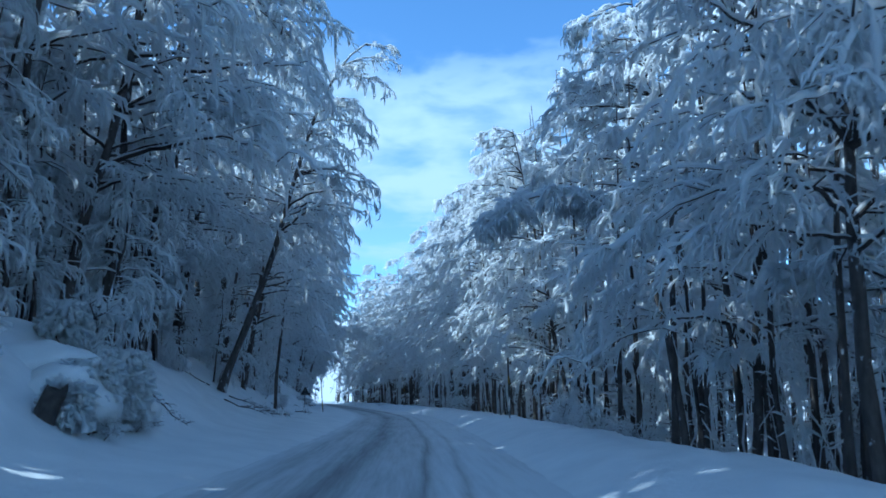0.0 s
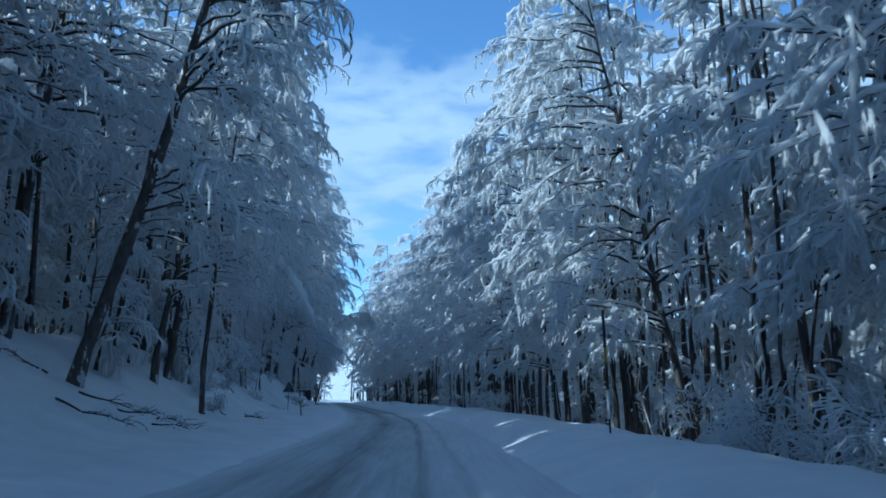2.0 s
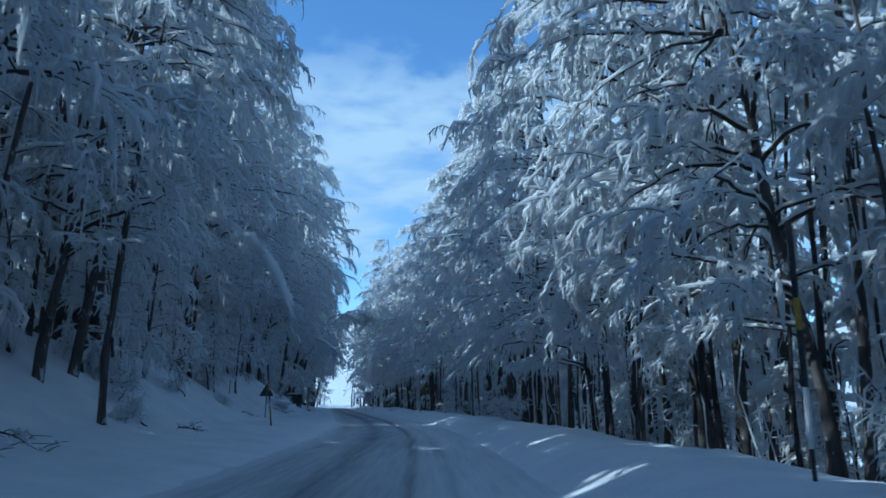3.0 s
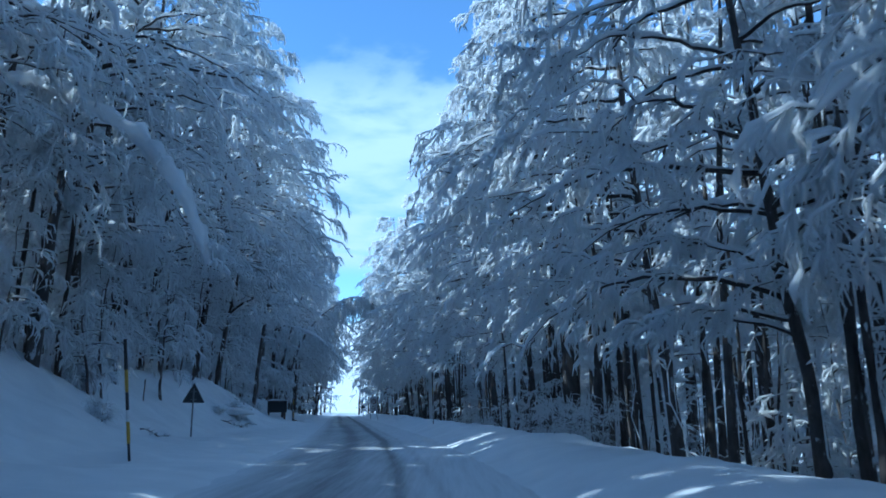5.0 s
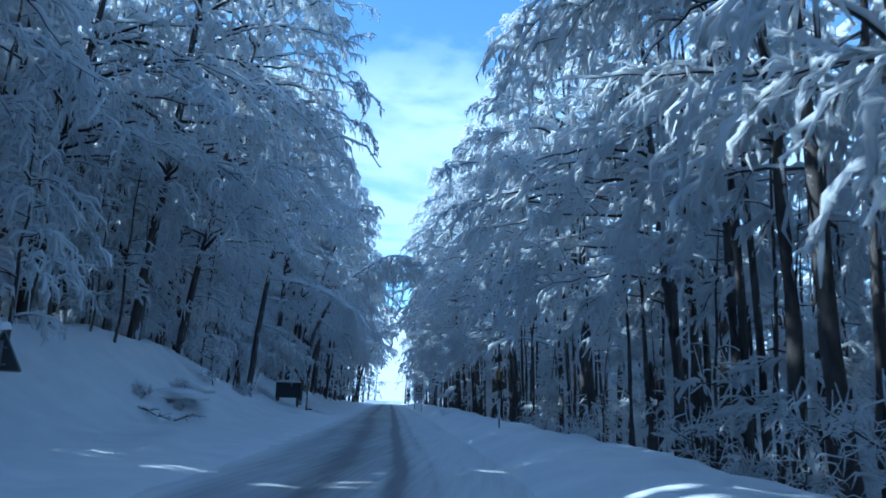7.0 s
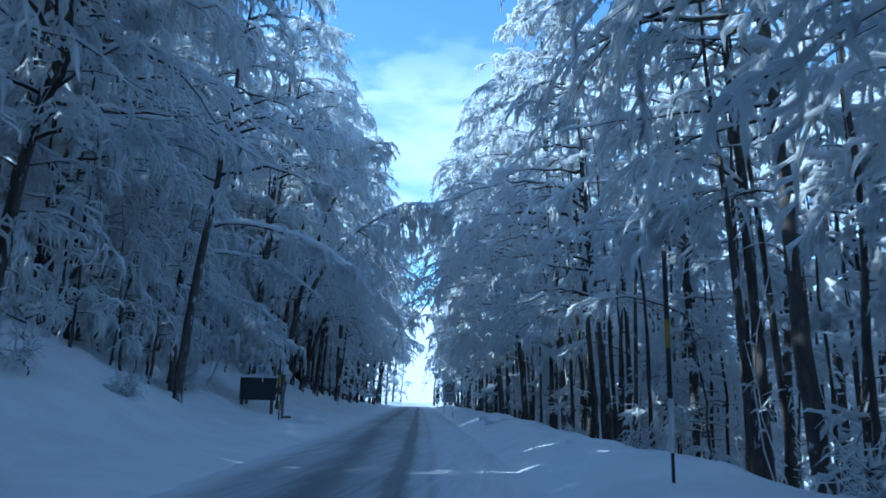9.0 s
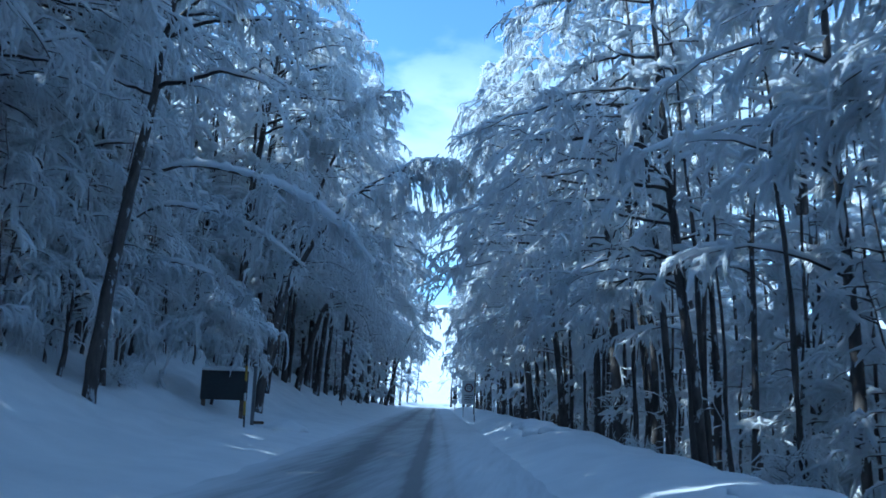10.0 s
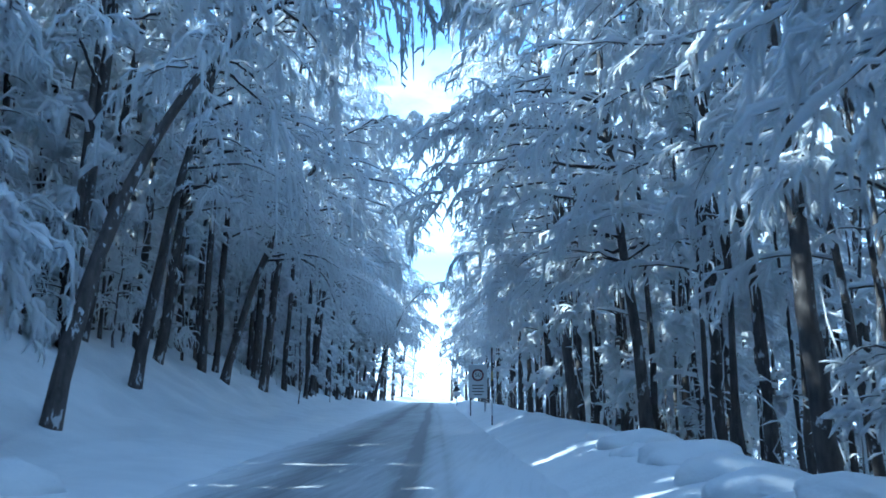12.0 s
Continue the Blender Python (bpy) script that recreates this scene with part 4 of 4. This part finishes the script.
def plate(outline, y0, y1, bevel=0.004):
    """A flat plate in the x-z plane."""
    bm = bmesh.new()
    f = bm.faces.new([bm.verts.new((x, y0, z)) for x, z in outline])
    r = bmesh.ops.extrude_face_region(bm, geom=[f])
    bmesh.ops.translate(bm, vec=(0, y1 - y0, 0), verts=[v for v in r["geom"] if isinstance(v, bmesh.types.BMVert)])
    bmesh.ops.recalc_face_normals(bm, faces=bm.faces[:])
    bmesh.ops.bevel(bm, geom=bm.edges[:], offset=bevel, segments=1, affect="EDGES")
    return bm


def rounded(points, radius, steps=4):
    out, n = [], len(points)
    for i in range(n):
        a, b, c = Vector(points[i - 1]), Vector(points[i]), Vector(points[(i + 1) % n])
        p, q = b + (a - b).normalized() * radius, b + (c - b).normalized() * radius
        for k in range(steps + 1):
            t = k / steps
            out.append(tuple((1 - t) ** 2 * p + 2 * t * (1 - t) * b + t * t * q))
    return out


def snow_lump(sx, sy, sz, at, seed=0):
    """A soft uneven cap of snow."""
    bm = bmesh.new()
    bmesh.ops.create_icosphere(bm, subdivisions=3, radius=1)
    for v in bm.verts:
        k = 1 + 0.22 * noise.noise(v.co * 1.7 + Vector((seed, 0, 0))) + 0.10 * noise.noise(v.co * 4.1 + Vector((0, seed, 0)))
        v.co = Vector((v.co.x * sx * k, v.co.y * sy * k, max(v.co.z, -0.35) * sz * k)) + Vector(at)
    return bm


def foot_at(x, y, lean=(0, 0), turn=0):
    d = x - float(lane(y))
    return Matrix.Translation((x, y, float(land(d, y)) - 0.12)) @ Euler((radians(lean[1]), radians(lean[0]), radians(turn))).to_matrix().to_4x4()


def snow_pole(m, height, radius, bands, label):
    """A banded snow pole; bands: share of the height and material, from the top down."""
    pole = tagged(new("snow_pole"), label, "snow pole", "snow poles")
    z = height
    for n, (share, mat, thick) in enumerate(bands):
        low = z - share * height
        part("band" if n < len(bands) - 1 else "spike", rod(radius * thick, low, z), mat, pole, smooth=False)
        z = low
    part("cap", rod(radius * 1.08, height - 0.002, height + 0.012), DARK_PAINT, pole)
    pole.matrix_basis = m
    return pole


RIGHT_BANDS = [(0.29, DARK_PAINT, 1), (0.12, YELLOW_PAINT, 1.02), (0.21, DARK_PAINT, 1), (0.22, WHITE_PAINT, 1.02), (0.16, DARK_PAINT, 0.7)]
LEFT_BANDS = [(0.24, DARK_PAINT, 1), (0.18, YELLOW_PAINT, 1.02), (0.14, DARK_PAINT, 1), (0.09, WHITE_PAINT, 1.02), (0.17, YELLOW_PAINT, 1.0), (0.18, DARK_PAINT, 0.8)]
POLE = "tall snow pole banded black, yellow and white in the bank"
snow_pole(foot_at(4.42, 35.5, (-1.5, 0)), 2.55, 0.03, RIGHT_BANDS, POLE)
snow_pole(foot_at(0.05, 90.6, (-1.0, 0)), 2.92, 0.031, RIGHT_BANDS, POLE)
snow_pole(foot_at(-6.75, 136.0, (0, 0)), 2.9, 0.032, RIGHT_BANDS, POLE)
snow_pole(foot_at(-5.82, 62.9, (-5.5, 0)), 2.65, 0.036, LEFT_BANDS, "leaning snow pole with yellow and black bands beside the road")


def stake(x, y, height, lean=(0, 0)):
    s = tagged(new("marker_stake"), "thin dark marker stake standing in the snow", "stake", "marker stakes")
    part("shaft", rod(0.022, 0, height * 0.8), OLD_WOOD, s)
    part("tip", rod(0.023, height * 0.8, height), DARK_PAINT, s)
    s.matrix_basis = foot_at(x, y, lean)


stake(-16.9, 145.5, 1.9, (6, 0))
stake(-19.4, 161.0, 1.8, (2, 0))
stake(-24.4, 176.0, 1.7, (-2, 0))
stake(-11.7, 79.5, 1.0, (3, 0))


def warning_sign(x, y):
    """The back of a three-cornered road sign on its post."""
    sign = tagged(new("warning_sign"), "grey back of a triangular road sign capped with snow", "road sign")
    h = 1.36
    tri = rounded([(-0.44, h), (0.44, h), (0, h + 0.76)], 0.07)
    plt = part("plate", plate(tri, 0.03, 0.034, 0.001), BOARD_DARK, sign, "dark grey back of the sign")
    rim = rounded([(-0.445, h - 0.006), (0.445, h - 0.006), (0, h + 0.768)], 0.075)
    inner = rounded([(-0.40, h + 0.022), (0.40, h + 0.022), (0, h + 0.715)], 0.06)
    bm = bmesh.new()
    vo = [[bm.verts.new((px, yy_, pz)) for px, pz in ring] for ring in (rim, inner) for yy_ in (0.012, 0.036)]
    n = len(rim)
    for i in range(n):
        j = (i + 1) % n
        for a, b in ((0, 1), (1, 3), (3, 2), (2, 0)):
            bm.faces.new((vo[a][i], vo[a][j], vo[b][j], vo[b][i]))
    part("rim", bm, GREY_METAL, plt, "bent grey metal edge")
    part("post", rod(0.03, 0, h + 0.55), GREY_METAL, sign, "galvanised post")
    for z in (h + 0.12, h + 0.42):
        part("clamp", block(0.22, 0.045, 0.04, (0, 0.012, z)), GREY_METAL, sign)
    part("snow_cap", snow_lump(0.13, 0.09, 0.10, (0, 0.02, h + 0.78), 3), TREE_SNOW, sign, "white snow cap", smooth=True)
    sign.matrix_basis = foot_at(x, y, (1.2, 0))


warning_sign(-8.93, 77.1)


def text_mesh(body, size):
    cu = bpy.data.curves.new("writing", "FONT")
    cu.body, cu.size, cu.align_x, cu.align_y, cu.extrude = body, size, "CENTER", "CENTER", 0.001
    ob = bpy.data.objects.new("writing", cu)
    scene.collection.objects.link(ob)
    bpy.context.view_layer.update()
    me = bpy.data.meshes.new_from_object(ob.evaluated_get(bpy.context.evaluated_depsgraph_get()))
    bpy.data.objects.remove(ob)
    bm = bmesh.new()
    bm.from_mesh(me)
    bmesh.ops.rotate(bm, verts=bm.verts[:], cent=(0, 0, 0), matrix=Matrix.Rotation(radians(90), 3, "X"))
    return bm


def disc(radius, y0, y1, at, inner=0.0, n=40):
    bm = bmesh.new()
    ring = [(math.cos(2 * math.pi * k / n), math.sin(2 * math.pi * k / n)) for k in range(n)]
    out = [[bm.verts.new((at[0] + c * radius, y, at[1] + s_ * radius)) for c, s_ in ring] for y in (y0, y1)]
    if inner:
        inn = [[bm.verts.new((at[0] + c * inner, y, at[1] + s_ * inner)) for c, s_ in ring] for y in (y0, y1)]
    for k in range(n):
        j = (k + 1) % n
        bm.faces.new((out[0][k], out[0][j], out[1][j], out[1][k]))
        if inner:
            bm.faces.new((inn[0][k], inn[0][j], out[0][j], out[0][k]))
            bm.faces.new((inn[1][k], inn[1][j], out[1][j], out[1][k]))
    if not inner:
        bm.faces.new(out[0])
        bm.faces.new(out[1])
    bmesh.ops.recalc_face_normals(bm, faces=bm.faces[:])
    return bm


def speed_sign(x, y):
    sign = tagged(new("speed_limit_sign"), "white panel with a round fifty limit and lines of small writing", "road sign")
    panel = part("panel", plate(rounded([(-0.5, 0.92), (0.5, 0.92), (0.5, 2.66), (-0.5, 2.66)], 0.05), -0.01, 0.01, 0.003), WHITE_PAINT, sign, "white metal panel")
    part("ring", disc(0.31, -0.018, -0.0105, (0, 2.12), 0.225), RED_PAINT, panel, "red ring")
    part("edge", disc(0.325, -0.0165, -0.0105, (0, 2.12), 0.312), LETTER, panel)
    digits = text_mesh("50", 0.34)
    bmesh.ops.translate(digits, vec=(0, -0.0125, 2.12), verts=digits.verts[:])
    part("writing", digits, LETTER, panel, "black figures")
    for k, (w, z) in enumerate(((0.62, 1.58), (0.56, 1.42), (0.62, 1.26), (0.46, 1.10))):
        part("text_bar", block(w, 0.004, 0.055, (0, -0.0125, z), 0.001), LETTER, panel)
    for px in (-0.38, 0.38):
        part("post", rod(0.032, 0, 2.55), GREY_METAL, sign).location = (px, 0.045, 0)
    part("snow_cap", snow_lump(0.46, 0.05, 0.04, (0, 0.01, 2.67), 9), TREE_SNOW, sign, "white snow cap", smooth=True)
    sign.matrix_basis = foot_at(x, y, (0, 0), 6)


speed_sign(-8.35, 149.5)


def far_sign(x, y):
    sign = tagged(new("warning_sign"), "small triangular sign over a white plate far down the road", "road sign")
    tri = rounded([(-0.34, 1.45), (0.34, 1.45), (0, 2.05)], 0.05)
    part("plate", plate(tri, -0.01, 0.01, 0.002), BOARD_DARK, sign, "dark triangular plate")
    part("panel", plate(rounded([(-0.3, 0.95), (0.3, 0.95), (0.3, 1.38), (-0.3, 1.38)], 0.03), -0.01, 0.01, 0.002), WHITE_PAINT, sign, "white lower plate")
    part("post", rod(0.03, 0, 1.9), GREY_METAL, sign).location = (0, 0.045, 0)
    sign.matrix_basis = foot_at(x, y, (0, 0), 6)


far_sign(-12.9, 182.0)


def notice_board(x, y):
    """A broad board seen from its dark back, on two legs."""
    board = tagged(new("notice_board"), "dark wooden notice board seen from behind, snow on top", "notice board")
    part("panel", block(1.62, 0.05, 0.98, (0, 0, 1.24), 0.01), BOARD_DARK, board, "dark board back")
    for z in (0.84, 1.65):
        part("batten", block(1.5, 0.035, 0.08, (0, -0.044, z)), BOARD_DARK, board)
    for px in (-0.72, 0.62):
        part("leg", block(0.13, 0.12, 1.85, (px, 0.09, 0.84), 0.012), OLD_WOOD, board, "weathered wooden leg")
    part("snow_cap", snow_lump(0.8, 0.12, 0.12, (0, 0.02, 1.77), 5), TREE_SNOW, board, "ridge of snow", smooth=True)
    board.matrix_basis = Matrix.Translation((0, 0, -0.13)) @ foot_at(x, y, (0, 0), 4)


notice_board(-13.6, 115.9)


def plain_post(x, y):
    post = tagged(new("marker_post"), "grey square marker post beside the notice board", "post")
    part("shaft", block(0.10, 0.09, 2.0, (0, 0, 1.0), 0.01), GREY_METAL, post, "dull grey post")
    part("rail", block(0.34, 0.06, 0.09, (0.22, 0, 0.22), 0.01), OLD_WOOD, post, "low wooden cross rail")
    part("snow_cap", snow_lump(0.07, 0.07, 0.06, (0, 0, 2.01), 2), TREE_SNOW, post, "white snow cap", smooth=True)
    post.matrix_basis = foot_at(x, y)


plain_post(-12.0, 114.43)
snow_pole(foot_at(-11.55, 112.53, (-1.6, 0)), 2.5, 0.034, LEFT_BANDS, "snow pole banded black and yellow in front of the notice board")
for k, (d, y, sx, sz) in enumerate(((-5.0, 114.6, 0.75, 0.42), (-6.8, 17.2, 0.95, 0.72), (-6.6, 18.9, 0.95, 0.6), (-7.4, 20.4, 1.1, 0.6), (-7.9, 18.4, 1.3, 0.6), (-7.9, 89.4, 1.3, 0.3), (-8.2, 91.6, 1.2, 0.3),
                                     (3.0, 113.8, 0.5, 0.3), (3.2, 115.2, 0.6, 0.3), (3.35, 116.8, 0.75, 0.34), (3.1, 118.4, 0.5, 0.22), (3.4, 119.7, 0.7, 0.34), (3.2, 121.6, 0.55, 0.24), (3.3, 112.6, 0.5, 0.2), (3.45, 97.5, 0.6, 0.2))):
    x = float(lane(y)) + d
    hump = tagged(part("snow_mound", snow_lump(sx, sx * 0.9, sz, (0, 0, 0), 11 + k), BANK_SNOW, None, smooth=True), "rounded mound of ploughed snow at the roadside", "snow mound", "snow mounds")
    hump.matrix_basis = foot_at(x, y)
